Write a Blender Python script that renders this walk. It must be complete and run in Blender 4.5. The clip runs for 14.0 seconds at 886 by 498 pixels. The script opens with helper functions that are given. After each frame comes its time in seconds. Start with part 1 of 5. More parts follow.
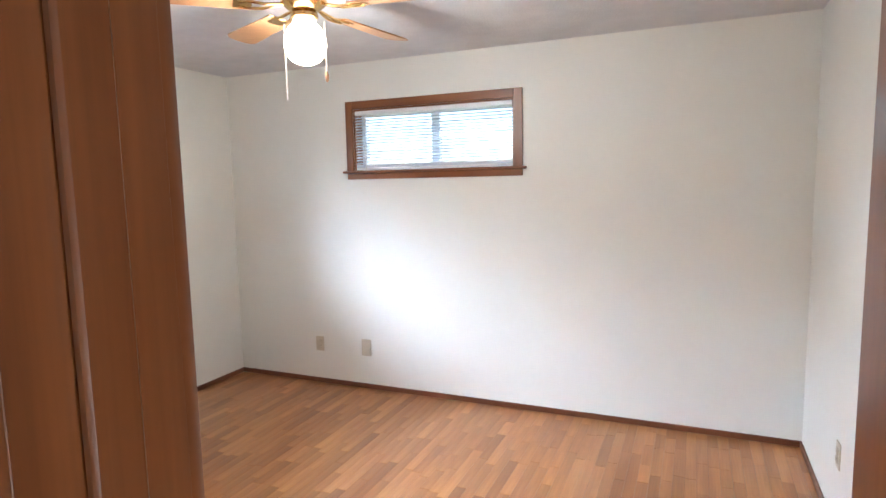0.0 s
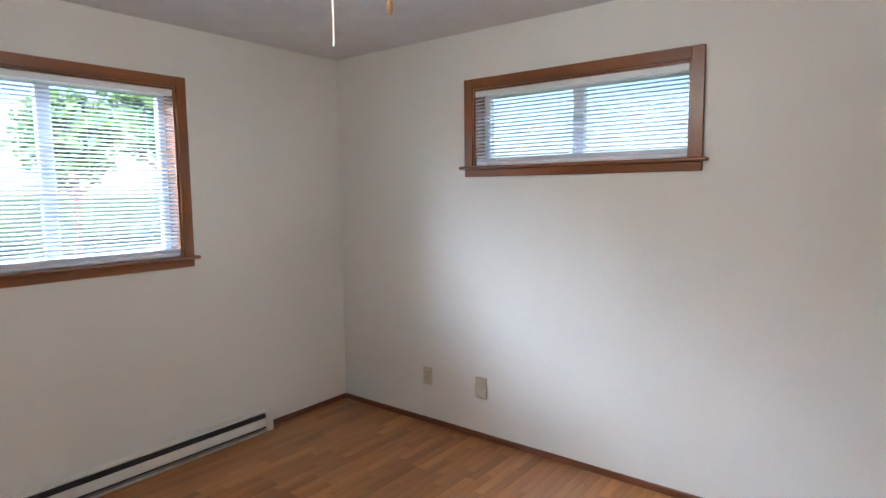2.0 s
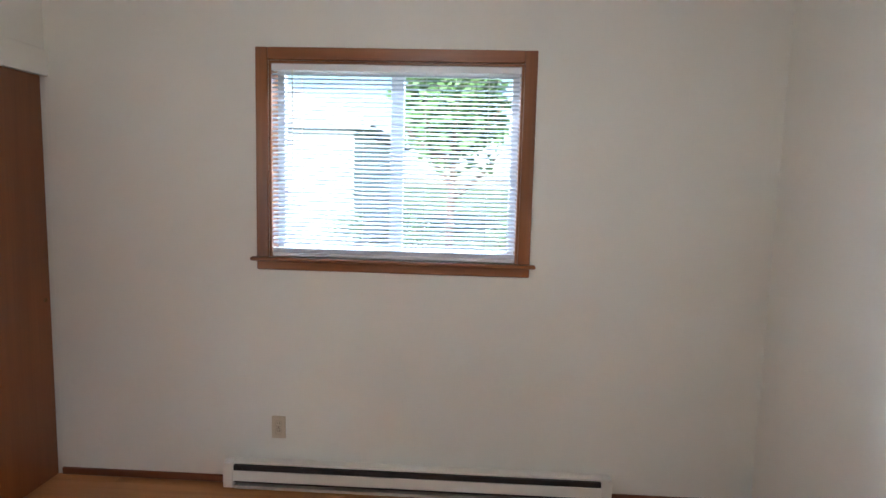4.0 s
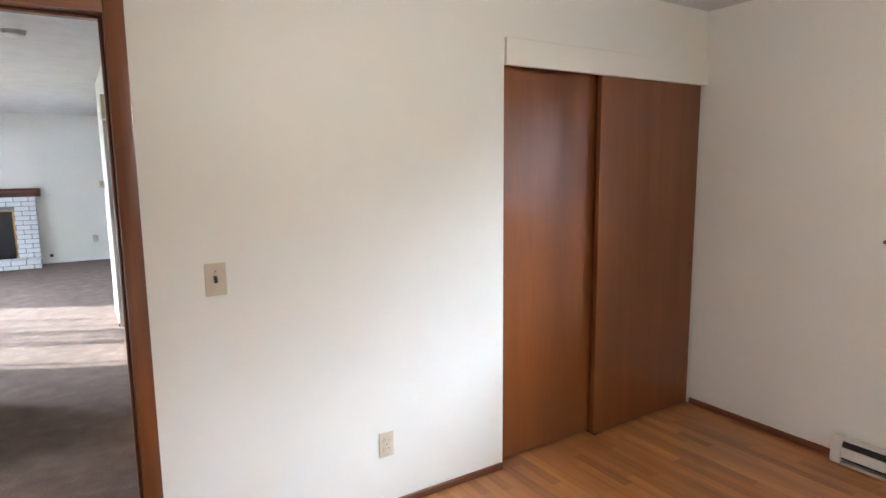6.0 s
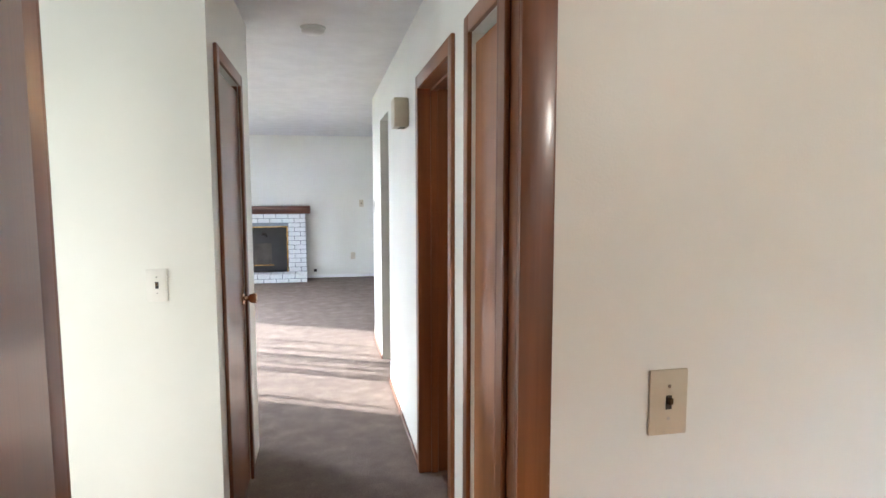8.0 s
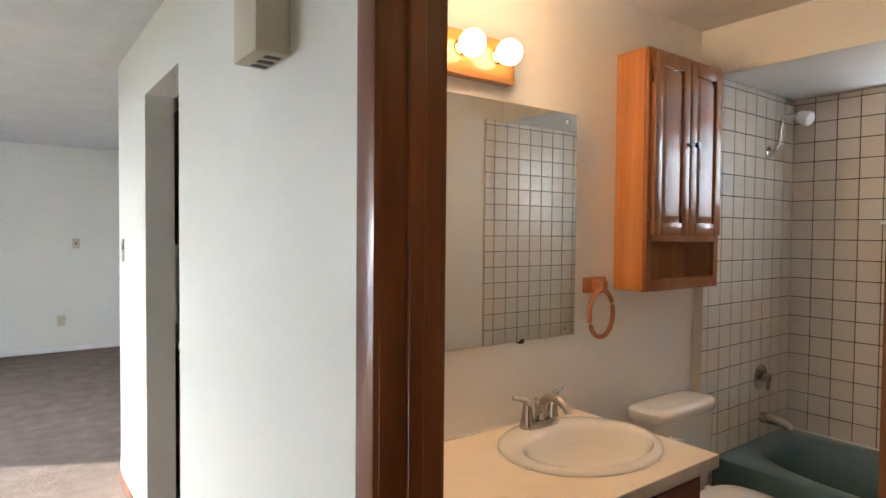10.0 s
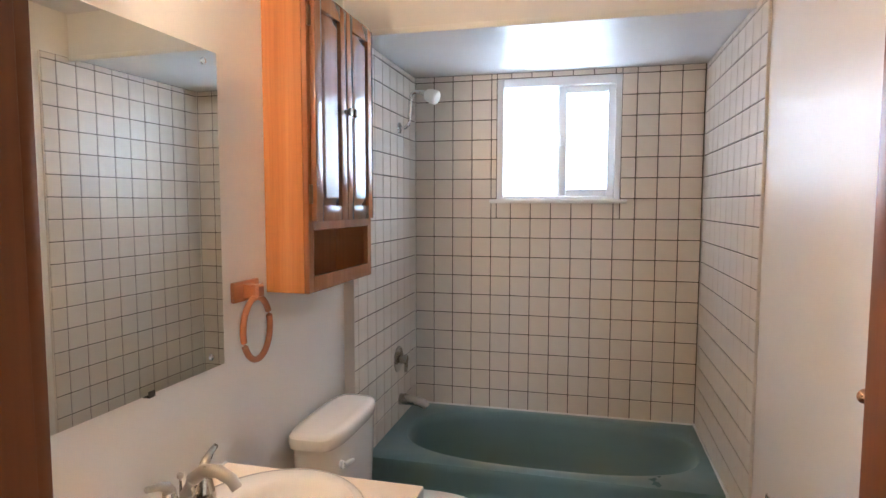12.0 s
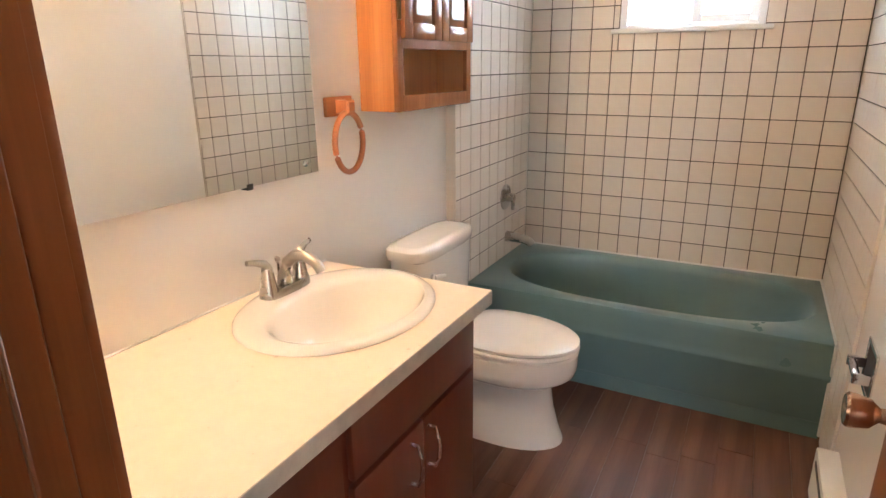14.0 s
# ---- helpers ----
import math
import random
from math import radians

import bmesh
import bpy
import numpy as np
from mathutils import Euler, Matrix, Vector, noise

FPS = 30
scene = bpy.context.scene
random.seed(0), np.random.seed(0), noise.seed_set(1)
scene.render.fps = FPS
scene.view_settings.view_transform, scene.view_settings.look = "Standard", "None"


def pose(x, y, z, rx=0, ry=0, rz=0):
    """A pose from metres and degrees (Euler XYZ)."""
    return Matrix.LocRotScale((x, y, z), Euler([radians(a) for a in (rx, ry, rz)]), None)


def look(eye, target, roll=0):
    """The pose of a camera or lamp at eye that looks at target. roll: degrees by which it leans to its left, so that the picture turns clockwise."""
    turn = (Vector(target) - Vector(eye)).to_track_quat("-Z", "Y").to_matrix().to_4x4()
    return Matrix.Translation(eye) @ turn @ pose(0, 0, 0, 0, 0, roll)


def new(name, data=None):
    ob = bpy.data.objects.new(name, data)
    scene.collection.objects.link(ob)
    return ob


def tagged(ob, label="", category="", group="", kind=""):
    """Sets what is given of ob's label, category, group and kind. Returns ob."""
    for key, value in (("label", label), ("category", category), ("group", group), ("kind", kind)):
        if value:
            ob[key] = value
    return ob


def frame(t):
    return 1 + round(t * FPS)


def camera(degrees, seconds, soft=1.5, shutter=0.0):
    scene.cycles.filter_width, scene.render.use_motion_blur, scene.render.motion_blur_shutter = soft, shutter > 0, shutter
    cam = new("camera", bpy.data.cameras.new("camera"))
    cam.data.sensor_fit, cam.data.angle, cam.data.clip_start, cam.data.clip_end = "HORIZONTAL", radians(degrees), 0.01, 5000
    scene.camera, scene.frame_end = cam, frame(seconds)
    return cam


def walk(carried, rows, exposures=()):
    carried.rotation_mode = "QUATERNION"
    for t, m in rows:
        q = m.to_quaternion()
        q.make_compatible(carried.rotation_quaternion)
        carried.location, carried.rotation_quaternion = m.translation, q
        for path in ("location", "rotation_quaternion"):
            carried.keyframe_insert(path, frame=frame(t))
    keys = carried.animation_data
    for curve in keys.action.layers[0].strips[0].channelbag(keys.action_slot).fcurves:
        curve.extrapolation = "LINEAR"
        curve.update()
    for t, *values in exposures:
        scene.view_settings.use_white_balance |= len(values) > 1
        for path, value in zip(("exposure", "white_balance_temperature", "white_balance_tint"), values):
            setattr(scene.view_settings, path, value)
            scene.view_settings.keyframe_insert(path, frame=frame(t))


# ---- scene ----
cam = camera(74.0, 14.0)
PATH = [
    (0, (3.494, -3.778, 1.56), (2.707, -1.953, 1.334), -1.2),
    (0.5, (3.434, -3.69, 1.547), (2.819, -1.801, 1.314), -1.4),
    (1, (3.378, -3.527, 1.533), (2.629, -1.685, 1.321), -1.7),
    (1.5, (3.345, -3.238, 1.545), (2.366, -1.505, 1.346), -1.4),
    (2, (3.185, -2.872, 1.518), (1.956, -1.307, 1.319), -0.7),
    (2.2, (3.133, -2.702, 1.523), (1.801, -1.224, 1.318), -0.4),
    (4.3, (2.789, -1.295, 1.542), (0.843, -1.698, 1.313), 1.4),
    (4.5, (2.835, -1.245, 1.545), (0.942, -1.843, 1.307), 1.2),
    (5, (3.048, -1.214, 1.543), (1.365, -2.257, 1.272), 0.3),
    (5.5, (3.215, -1.208, 1.542), (1.816, -2.61, 1.263), -0.3),
    (5.9, (3.265, -1.228, 1.538), (2.146, -2.862, 1.262), -0.6),
    (6, (3.284, -1.234, 1.532), (2.231, -2.912, 1.256), -0.6),
    (6.5, (3.315, -1.357, 1.519), (2.58, -3.197, 1.248), -0.5),
    (7, (3.386, -1.647, 1.511), (2.918, -3.576, 1.263), -0.4),
    (7.2, (3.411, -1.798, 1.523), (3.033, -3.747, 1.278), -0.0),
    (9.3, (3.499, -3.957, 1.5), (2.884, -5.863, 1.408), 0.9),
    (9.5, (3.51, -4.166, 1.512), (2.762, -6.019, 1.419), 0.6),
    (9.8, (3.548, -4.438, 1.471), (2.528, -6.156, 1.407), 0.6),
    (9.9, (3.546, -4.547, 1.475), (2.436, -6.208, 1.413), 0.6),
    (10, (3.524, -4.628, 1.479), (2.33, -6.232, 1.421), 0.5),
    (10.5, (3.356, -4.901, 1.48), (1.815, -6.17, 1.41), 0.4),
    (11, (3.227, -5.055, 1.511), (1.423, -5.914, 1.428), 0.4),
    (11.5, (3.197, -5.128, 1.531), (1.285, -5.71, 1.432), -0.1),
    (12, (3.181, -5.154, 1.53), (1.245, -5.635, 1.378), 0.1),
    (12.5, (3.163, -5.148, 1.509), (1.259, -5.694, 1.232), 0.4),
    (13, (3.145, -5.034, 1.446), (1.319, -5.718, 1.005), 0.1),
    (13.5, (3.153, -4.974, 1.408), (1.41, -5.777, 0.848), -0.2),
    (14, (3.162, -4.961, 1.392), (1.478, -5.862, 0.797), -0.6),
]
walk(cam, [(t, look(e, g, r)) for t, e, g, r in PATH], [(0, 2.65, 5450, 10), (2, 1.93, 5450, 10), (5, 2.17, 5600, 10), (7, 2.42, 5850, 10), (9.4, 2.15, 5850, 10), (10.5, 1.95, 6450, 10), (11.2, 2.3, 5850, 10), (12.5, 2.52, 5300, 10), (14, 3.1, 5800, 10)])

# ---------------------------------------------------------------- world, sun, large lights
world = bpy.data.worlds.new("sky")
world.use_nodes = True
scene.world = world
wn = world.node_tree
sky = wn.nodes.new("ShaderNodeTexSky")
sky.sky_type, sky.sun_disc = "NISHITA", False
SUN_AZ, SUN_EL = radians(116.6), radians(20)
sky.sun_elevation, sky.sun_rotation = SUN_EL, SUN_AZ
wn.links.new(sky.outputs[0], wn.nodes["Background"].inputs[0])
wn.nodes["Background"].inputs[1].default_value = 0.07

sun = new("sun", bpy.data.lights.new("sun", "SUN"))
sun.data.energy, sun.data.angle, sun.data.color = 5.0, radians(0.6), (1.0, 0.95, 0.87)
sun.matrix_world = look((0, 0, 0), (-math.cos(SUN_EL) * 0.894, math.cos(SUN_EL) * 0.447, -math.sin(SUN_EL)))


def area(name, eye, target, w, h, watts, color):
    d = bpy.data.lights.new(name, "AREA")
    d.shape, d.size, d.size_y, d.energy, d.color = "RECTANGLE", w, h, watts, color
    ob = new(name, d)
    ob.matrix_world = look(eye, target)
    return ob


def bulb_light(name, at, r, watts, color):
    d = bpy.data.lights.new(name, "POINT")
    d.shadow_soft_size, d.energy, d.color = r, watts, color
    ob = new(name, d)
    ob.location = at
    return ob


DAY = (0.88, 0.94, 1.0)
area("daylight_west", (-7.0, -1.78, 5.4), (0, -1.78, 1.6), 22.0, 3.4, 2300, DAY)
area("daylight_north", (1.78, 4.0, 4.1), (1.78, 0, 1.87), 3.6, 1.6, 80, DAY)
area("daylight_bath", (-0.35, -5.34, 1.9), (0, -5.34, 1.87), 0.62, 0.62, 3.6, DAY)
area("daylight_living", (8.6, -9.6, 2.6), (7.3, -9.6, 1.3), 3.6, 2.0, 1250, DAY)
# added fill lamp behind an unseen opening, brightens the hall walls
area("fill_passage", (6.5, -4.25, 1.5), (5.0, -4.25, 1.2), 0.8, 1.6, 8, DAY)

# ---------------------------------------------------------------- materials
WARM = (1.0, 0.60, 0.29)
SOFT = (1.0, 0.91, 0.78)


def base(name, rough, metal=0.0, coat=0.0):
    m = bpy.data.materials.new(name)
    m.use_nodes = True
    b = m.node_tree.nodes["Principled BSDF"]
    b.inputs["Roughness"].default_value, b.inputs["Metallic"].default_value = rough, metal
    b.inputs["Coat Weight"].default_value = coat
    b.inputs["Coat Roughness"].default_value = 0.12
    return m, m.node_tree, b


def tex(nt, scale, detail=4.0, stretch=(1, 1, 1), rough=0.55, kind="ShaderNodeTexNoise"):
    co = nt.nodes.new("ShaderNodeTexCoord")
    mp = nt.nodes.new("ShaderNodeMapping")
    mp.inputs["Scale"].default_value = stretch
    n = nt.nodes.new(kind)
    n.inputs["Scale"].default_value = scale
    if kind == "ShaderNodeTexNoise":
        n.inputs["Detail"].default_value, n.inputs["Roughness"].default_value = detail, rough
    nt.links.new(co.outputs["Object"], mp.inputs[0])
    nt.links.new(mp.outputs[0], n.inputs["Vector"])
    return n


def ramp(nt, fac, stops):
    r = nt.nodes.new("ShaderNodeValToRGB")
    while len(r.color_ramp.elements) < len(stops):
        r.color_ramp.elements.new(0.5)
    for e, (p, c) in zip(r.color_ramp.elements, stops):
        e.position, e.color = p, (*c, 1)
    nt.links.new(fac, r.inputs[0])
    return r


def bump(nt, b, height, strength, dist=0.01, prev=None):
    n = nt.nodes.new("ShaderNodeBump")
    n.inputs["Strength"].default_value, n.inputs["Distance"].default_value = strength, dist
    nt.links.new(height, n.inputs["Height"])
    if prev:
        nt.links.new(prev.outputs[0], n.inputs["Normal"])
    nt.links.new(n.outputs[0], b.inputs["Normal"])
    return n


def mixrgb(nt, a, c, fac, mode="MULTIPLY"):
    n = nt.nodes.new("ShaderNodeMix")
    n.data_type, n.blend_type = "RGBA", mode
    if isinstance(fac, float):
        n.inputs[0].default_value = fac
    else:
        nt.links.new(fac, n.inputs[0])
    nt.links.new(a, n.inputs[6])
    nt.links.new(c, n.inputs[7])
    return n.outputs[2]


def mottled(name, c1, c2, rough, scale=3.0, grain=180.0, relief=0.15, metal=0.0, coat=0.0, dist=0.002):
    """Paint, plaster, plastic: slow tone changes, fine relief, uneven gloss."""
    m, nt, b = base(name, rough, metal, coat)
    n = tex(nt, scale, 5)
    nt.links.new(ramp(nt, n.outputs[0], ((0.3, c1), (0.7, c2))).outputs[0], b.inputs["Base Color"])
    g = tex(nt, grain, 3)
    if relief:
        bump(nt, b, g.outputs[0], relief, dist)
    mr = nt.nodes.new("ShaderNodeMapRange")
    mr.inputs["To Min"].default_value, mr.inputs["To Max"].default_value = max(0.02, rough - 0.07), min(1, rough + 0.07)
    nt.links.new(n.outputs[0], mr.inputs[0])
    nt.links.new(mr.outputs[0], b.inputs["Roughness"])
    return m


def wood(name, dark, mid, light, rough, along="z", coat=0.3, vary=False, scale=1.0):
    """Stretched grain along one axis with slow figure and pores."""
    m, nt, b = base(name, rough, 0, coat)
    f, s = 14.0 * scale, 0.9 * scale
    st = {"x": (s, f, f), "y": (f, s, f), "z": (f, f, s)}[along]
    n1 = tex(nt, 1.0, 6, st)
    st2 = {"x": (2, 90, 90), "y": (90, 2, 90), "z": (90, 90, 2)}[along]
    n2 = tex(nt, 1.5, 3, st2)
    n3 = tex(nt, 0.9, 2, tuple(v / 6 for v in st))
    col = ramp(nt, n1.outputs[0], ((0.25, dark), (0.5, mid), (0.75, light))).outputs[0]
    pore = ramp(nt, n2.outputs[0], ((0.3, (0.84, 0.81, 0.79)), (0.6, (1, 1, 1)))).outputs[0]
    col = mixrgb(nt, col, pore, 0.8)
    slow = ramp(nt, n3.outputs[0], ((0.3, (0.84, 0.8, 0.78)), (0.7, (1.08, 1.06, 1.04)))).outputs[0]
    col = mixrgb(nt, col, slow, 0.9)
    if vary:
        oi = nt.nodes.new("ShaderNodeObjectInfo")
        geo = nt.nodes.new("ShaderNodeNewGeometry")
        add = nt.nodes.new("ShaderNodeMath")
        add.operation = "ADD"
        fr = nt.nodes.new("ShaderNodeMath")
        fr.operation = "FRACT"
        nt.links.new(oi.outputs["Random"], add.inputs[0])
        nt.links.new(geo.outputs["Random Per Island"], add.inputs[1])
        nt.links.new(add.outputs[0], fr.inputs[0])
        tint = ramp(nt, fr.outputs[0], ((0.0, (0.68, 0.6, 0.52)), (0.22, (0.88, 0.84, 0.8)), (0.75, (1.0, 1.0, 1.0)), (1.0, (1.22, 1.28, 1.34)))).outputs[0]
        col = mixrgb(nt, col, tint, 1.0)
    nt.links.new(col, b.inputs["Base Color"])
    bump(nt, b, n2.outputs[0], 0.08, 0.001)
    return m


def glassy(name, rough, tint=(1, 1, 1)):
    m, nt, b = base(name, rough)
    b.inputs["Transmission Weight"].default_value = 1.0
    b.inputs["IOR"].default_value = 1.1
    b.inputs["Base Color"].default_value = (*tint, 1)
    return m


def glow(name, color, strength):
    m, nt, b = base(name, 0.4)
    b.inputs["Base Color"].default_value = (0.9, 0.88, 0.82, 1)
    b.inputs["Emission Color"].default_value = (*color, 1)
    b.inputs["Emission Strength"].default_value = strength
    return m


M_WALL = mottled("wall_paint", (0.735, 0.725, 0.665), (0.785, 0.777, 0.72), 0.42, 1.2, 260, 0.22)
M_BATHWALL = mottled("bath_wall_paint", (0.76, 0.735, 0.70), (0.81, 0.785, 0.75), 0.32, 1.5, 220, 0.2)
M_CEIL = mottled("ceiling_texture", (0.66, 0.66, 0.67), (0.74, 0.74, 0.75), 0.85, 6, 70, 0.7, dist=0.006)
M_WHITE = mottled("white_gloss_paint", (0.76, 0.76, 0.75), (0.82, 0.82, 0.81), 0.36, 3, 160, 0.06)
M_VINYL = mottled("white_vinyl", (0.78, 0.80, 0.83), (0.83, 0.85, 0.88), 0.35, 4, 200, 0.03)
M_SLAT = mottled("blind_slat", (0.56, 0.61, 0.70), (0.62, 0.67, 0.76), 0.4, 6, 200, 0.03)
M_ALMOND = mottled("almond_plastic", (0.52, 0.45, 0.33), (0.58, 0.51, 0.39), 0.35, 8, 200, 0.03)
M_CREAM = mottled("cream_enamel", (0.70, 0.68, 0.62), (0.76, 0.74, 0.69), 0.3, 4, 200, 0.04)
M_DARK = mottled("dark_metal", (0.012, 0.01, 0.011), (0.025, 0.021, 0.022), 0.45, 8, 200, 0.05)
M_OAKTRIM = wood("stained_trim", (0.15, 0.052, 0.016), (0.25, 0.092, 0.028), (0.33, 0.135, 0.045), 0.3)
M_TRIM_H = wood("stained_trim_x", (0.15, 0.052, 0.016), (0.25, 0.092, 0.028), (0.33, 0.135, 0.045), 0.3, "x")
M_TRIM_Y = wood("stained_trim_y", (0.15, 0.052, 0.016), (0.25, 0.092, 0.028), (0.33, 0.135, 0.045), 0.3, "y")
M_BASE_X = wood("stained_base_x", (0.09, 0.028, 0.012), (0.15, 0.05, 0.02), (0.2, 0.07, 0.03), 0.35, "x")
M_BASE_Y = wood("stained_base_y", (0.09, 0.028, 0.012), (0.15, 0.05, 0.02), (0.2, 0.07, 0.03), 0.35, "y")
M_DOOR = wood("mahogany_veneer", (0.13, 0.037, 0.009), (0.18, 0.055, 0.013), (0.23, 0.077, 0.02), 0.3, "z", 0.35, scale=0.35)
M_JAMB = wood("jamb_wood", (0.10, 0.029, 0.008), (0.18, 0.058, 0.017), (0.26, 0.094, 0.03), 0.3, "z", 0.4)
M_STRIP = wood("oak_strip", (0.31, 0.125, 0.036), (0.42, 0.182, 0.056), (0.5, 0.235, 0.08), 0.32, "y", 0.25, True)
M_GAP = mottled("floor_gap", (0.12, 0.05, 0.02), (0.16, 0.07, 0.03), 0.6)
M_VPLANK = wood("vinyl_plank", (0.085, 0.037, 0.024), (0.15, 0.070, 0.047), (0.24, 0.13, 0.09), 0.38, "x", 0.0, True)
M_CHERRY = wood("cherry_cabinet", (0.125, 0.029, 0.013), (0.145, 0.035, 0.016), (0.165, 0.042, 0.019), 0.3, "z", 0.4)
M_OAK = wood("golden_oak", (0.36, 0.13, 0.03), (0.48, 0.19, 0.05), (0.56, 0.25, 0.08), 0.28, "z", 0.5)
M_OAK_X = wood("golden_oak_x", (0.36, 0.13, 0.03), (0.48, 0.19, 0.05), (0.56, 0.25, 0.08), 0.28, "x", 0.5)
# wall cabinet doors and face frame: darker, less orange than golden_oak
M_OAKDK = wood("oak_front", (0.22, 0.085, 0.035), (0.30, 0.12, 0.05), (0.38, 0.17, 0.075), 0.22, "z", 0.6)
M_BLADE = wood("fan_blade", (0.42, 0.22, 0.09), (0.52, 0.29, 0.13), (0.6, 0.36, 0.18), 0.4, "x", 0.2)
M_RING = wood("ring_wood", (0.34, 0.11, 0.04), (0.44, 0.15, 0.055), (0.5, 0.2, 0.08), 0.3, "x", 0.4)
M_MANTEL = wood("mantel_wood", (0.07, 0.026, 0.016), (0.11, 0.04, 0.024), (0.15, 0.06, 0.035), 0.4, "x")
M_TILE = mottled("cream_tile", (0.66, 0.60, 0.53), (0.72, 0.665, 0.60), 0.3, 5, 40, 0.06, coat=0.1)
M_GROUT = mottled("dark_grout", (0.045, 0.03, 0.022), (0.085, 0.058, 0.042), 0.85, 30, 300, 0.3)
M_TUB = mottled("teal_enamel", (0.12, 0.205, 0.222), (0.135, 0.225, 0.228), 0.3, 3, 120, 0.02, coat=0.12)
M_PORC = mottled("porcelain", (0.80, 0.78, 0.75), (0.84, 0.82, 0.79), 0.08, 3, 90, 0.01, coat=0.6)
M_LAM = mottled("cream_laminate", (0.78, 0.685, 0.57), (0.82, 0.725, 0.61), 0.3, 25, 300, 0.04)
M_LAMEDGE = mottled("worn_laminate_edge", (0.40, 0.36, 0.31), (0.50, 0.46, 0.40), 0.4, 30, 300, 0.05)
M_CHROME = mottled("chrome", (0.75, 0.75, 0.76), (0.82, 0.82, 0.83), 0.12, 6, 100, 0.0, 1.0)
M_NICKEL = mottled("brushed_nickel", (0.44, 0.41, 0.37), (0.52, 0.49, 0.45), 0.28, 6, 300, 0.05, 1.0)
M_BRASS = mottled("brass", (0.62, 0.40, 0.15), (0.72, 0.50, 0.22), 0.2, 8, 200, 0.03, 1.0)
M_COPPER = mottled("tarnished_copper", (0.46, 0.29, 0.19), (0.58, 0.39, 0.27), 0.25, 9, 200, 0.04, 1.0)
M_BRONZE = mottled("old_bronze", (0.10, 0.06, 0.03), (0.16, 0.10, 0.05), 0.35, 9, 200, 0.05, 0.9)
M_BLACK = mottled("black_enamel", (0.010, 0.010, 0.012), (0.018, 0.018, 0.02), 0.3, 5, 200, 0.03)
M_FIREGLASS = mottled("sooty_glass", (0.05, 0.045, 0.042), (0.10, 0.09, 0.08), 0.12, 4, 60, 0.0)
M_BRICK = mottled("white_painted_brick", (0.68, 0.70, 0.72), (0.76, 0.78, 0.80), 0.55, 12, 80, 0.4)
M_MORTAR = mottled("grey_mortar", (0.16, 0.19, 0.23), (0.23, 0.26, 0.30), 0.9, 20, 150, 0.5)
M_MIRROR = mottled("mirror_silver", (0.86, 0.88, 0.85), (0.87, 0.89, 0.86), 0.07, 2, 50, 0.0, 1.0)
M_MIRROR.node_tree.nodes["Principled BSDF"].inputs["Roughness"].default_value = 0.01
for lk in list(M_MIRROR.node_tree.links):
    if lk.to_socket.name == "Roughness":
        M_MIRROR.node_tree.links.remove(lk)
M_GLASS = glassy("window_glass", 0.0)
M_GLOBE = glow("lit_opal_globe", (1.0, 0.80, 0.52), 3.0)
M_BULB = glow("lit_bulb", (1.0, 0.74, 0.42), 3.5)
M_CORD = mottled("white_cord", (0.7, 0.68, 0.64), (0.76, 0.74, 0.7), 0.6)
M_GRASS = mottled("lawn", (0.07, 0.12, 0.035), (0.13, 0.19, 0.06), 0.9, 3, 40, 0.5)
M_LEAF = mottled("leaf", (0.05, 0.11, 0.03), (0.11, 0.19, 0.06), 0.6, 5, 40, 0.1)
M_BARK = mottled("bark", (0.09, 0.06, 0.04), (0.16, 0.11, 0.08), 0.9, 12, 50, 0.6)
M_SIDING = mottled("pale_siding", (0.36, 0.39, 0.42), (0.42, 0.45, 0.48), 0.6, 3, 80, 0.2)
M_ROOF = mottled("roof_shingle", (0.16, 0.15, 0.15), (0.24, 0.23, 0.22), 0.9, 8, 60, 0.5)


def frosted():
    m, nt, b = base("frosted_glass", 0.5)
    t = nt.nodes.new("ShaderNodeBsdfTranslucent")
    t.inputs[0].default_value = (0.95, 0.96, 0.97, 1)
    mx = nt.nodes.new("ShaderNodeMixShader")
    mx.inputs[0].default_value = 0.7
    nt.links.new(b.outputs[0], mx.inputs[1])
    nt.links.new(t.outputs[0], mx.inputs[2])
    nt.links.new(mx.outputs[0], nt.nodes["Material Output"].inputs[0])
    b.inputs["Base Color"].default_value = (0.85, 0.87, 0.88, 1)
    return m


M_FROST = frosted()


def carpet():
    m, nt, b = base("brown_carpet", 0.95)
    n = tex(nt, 7, 5)
    g = tex(nt, 120, 4)
    c = ramp(nt, n.outputs[0], ((0.3, (0.15, 0.108, 0.088)), (0.55, (0.20, 0.15, 0.124)), (0.75, (0.26, 0.20, 0.168)))).outputs[0]
    f = ramp(nt, g.outputs[0], ((0.3, (0.6, 0.58, 0.56)), (0.7, (1.15, 1.14, 1.12)))).outputs[0]
    nt.links.new(mixrgb(nt, c, f, 0.8), b.inputs["Base Color"])
    p = bump(nt, b, g.outputs[0], 1.0, 0.012)
    bump(nt, b, n.outputs[0], 0.5, 0.03, p)
    return m


M_CARPET = carpet()

# ---------------------------------------------------------------- mesh helpers


def add_box(bm, x0, x1, y0, y1, z0, z1, bev=0.0, seg=2):
    r = bmesh.ops.create_cube(bm, size=1.0)
    vs = r["verts"]
    for v in vs:
        v.co = Vector(((x0 + x1) / 2 + v.co.x * (x1 - x0), (y0 + y1) / 2 + v.co.y * (y1 - y0), (z0 + z1) / 2 + v.co.z * (z1 - z0)))
    if bev:
        es = list({e for v in vs for e in v.link_edges})
        bmesh.ops.bevel(bm, geom=es, offset=bev, segments=seg, affect="EDGES", profile=0.6)


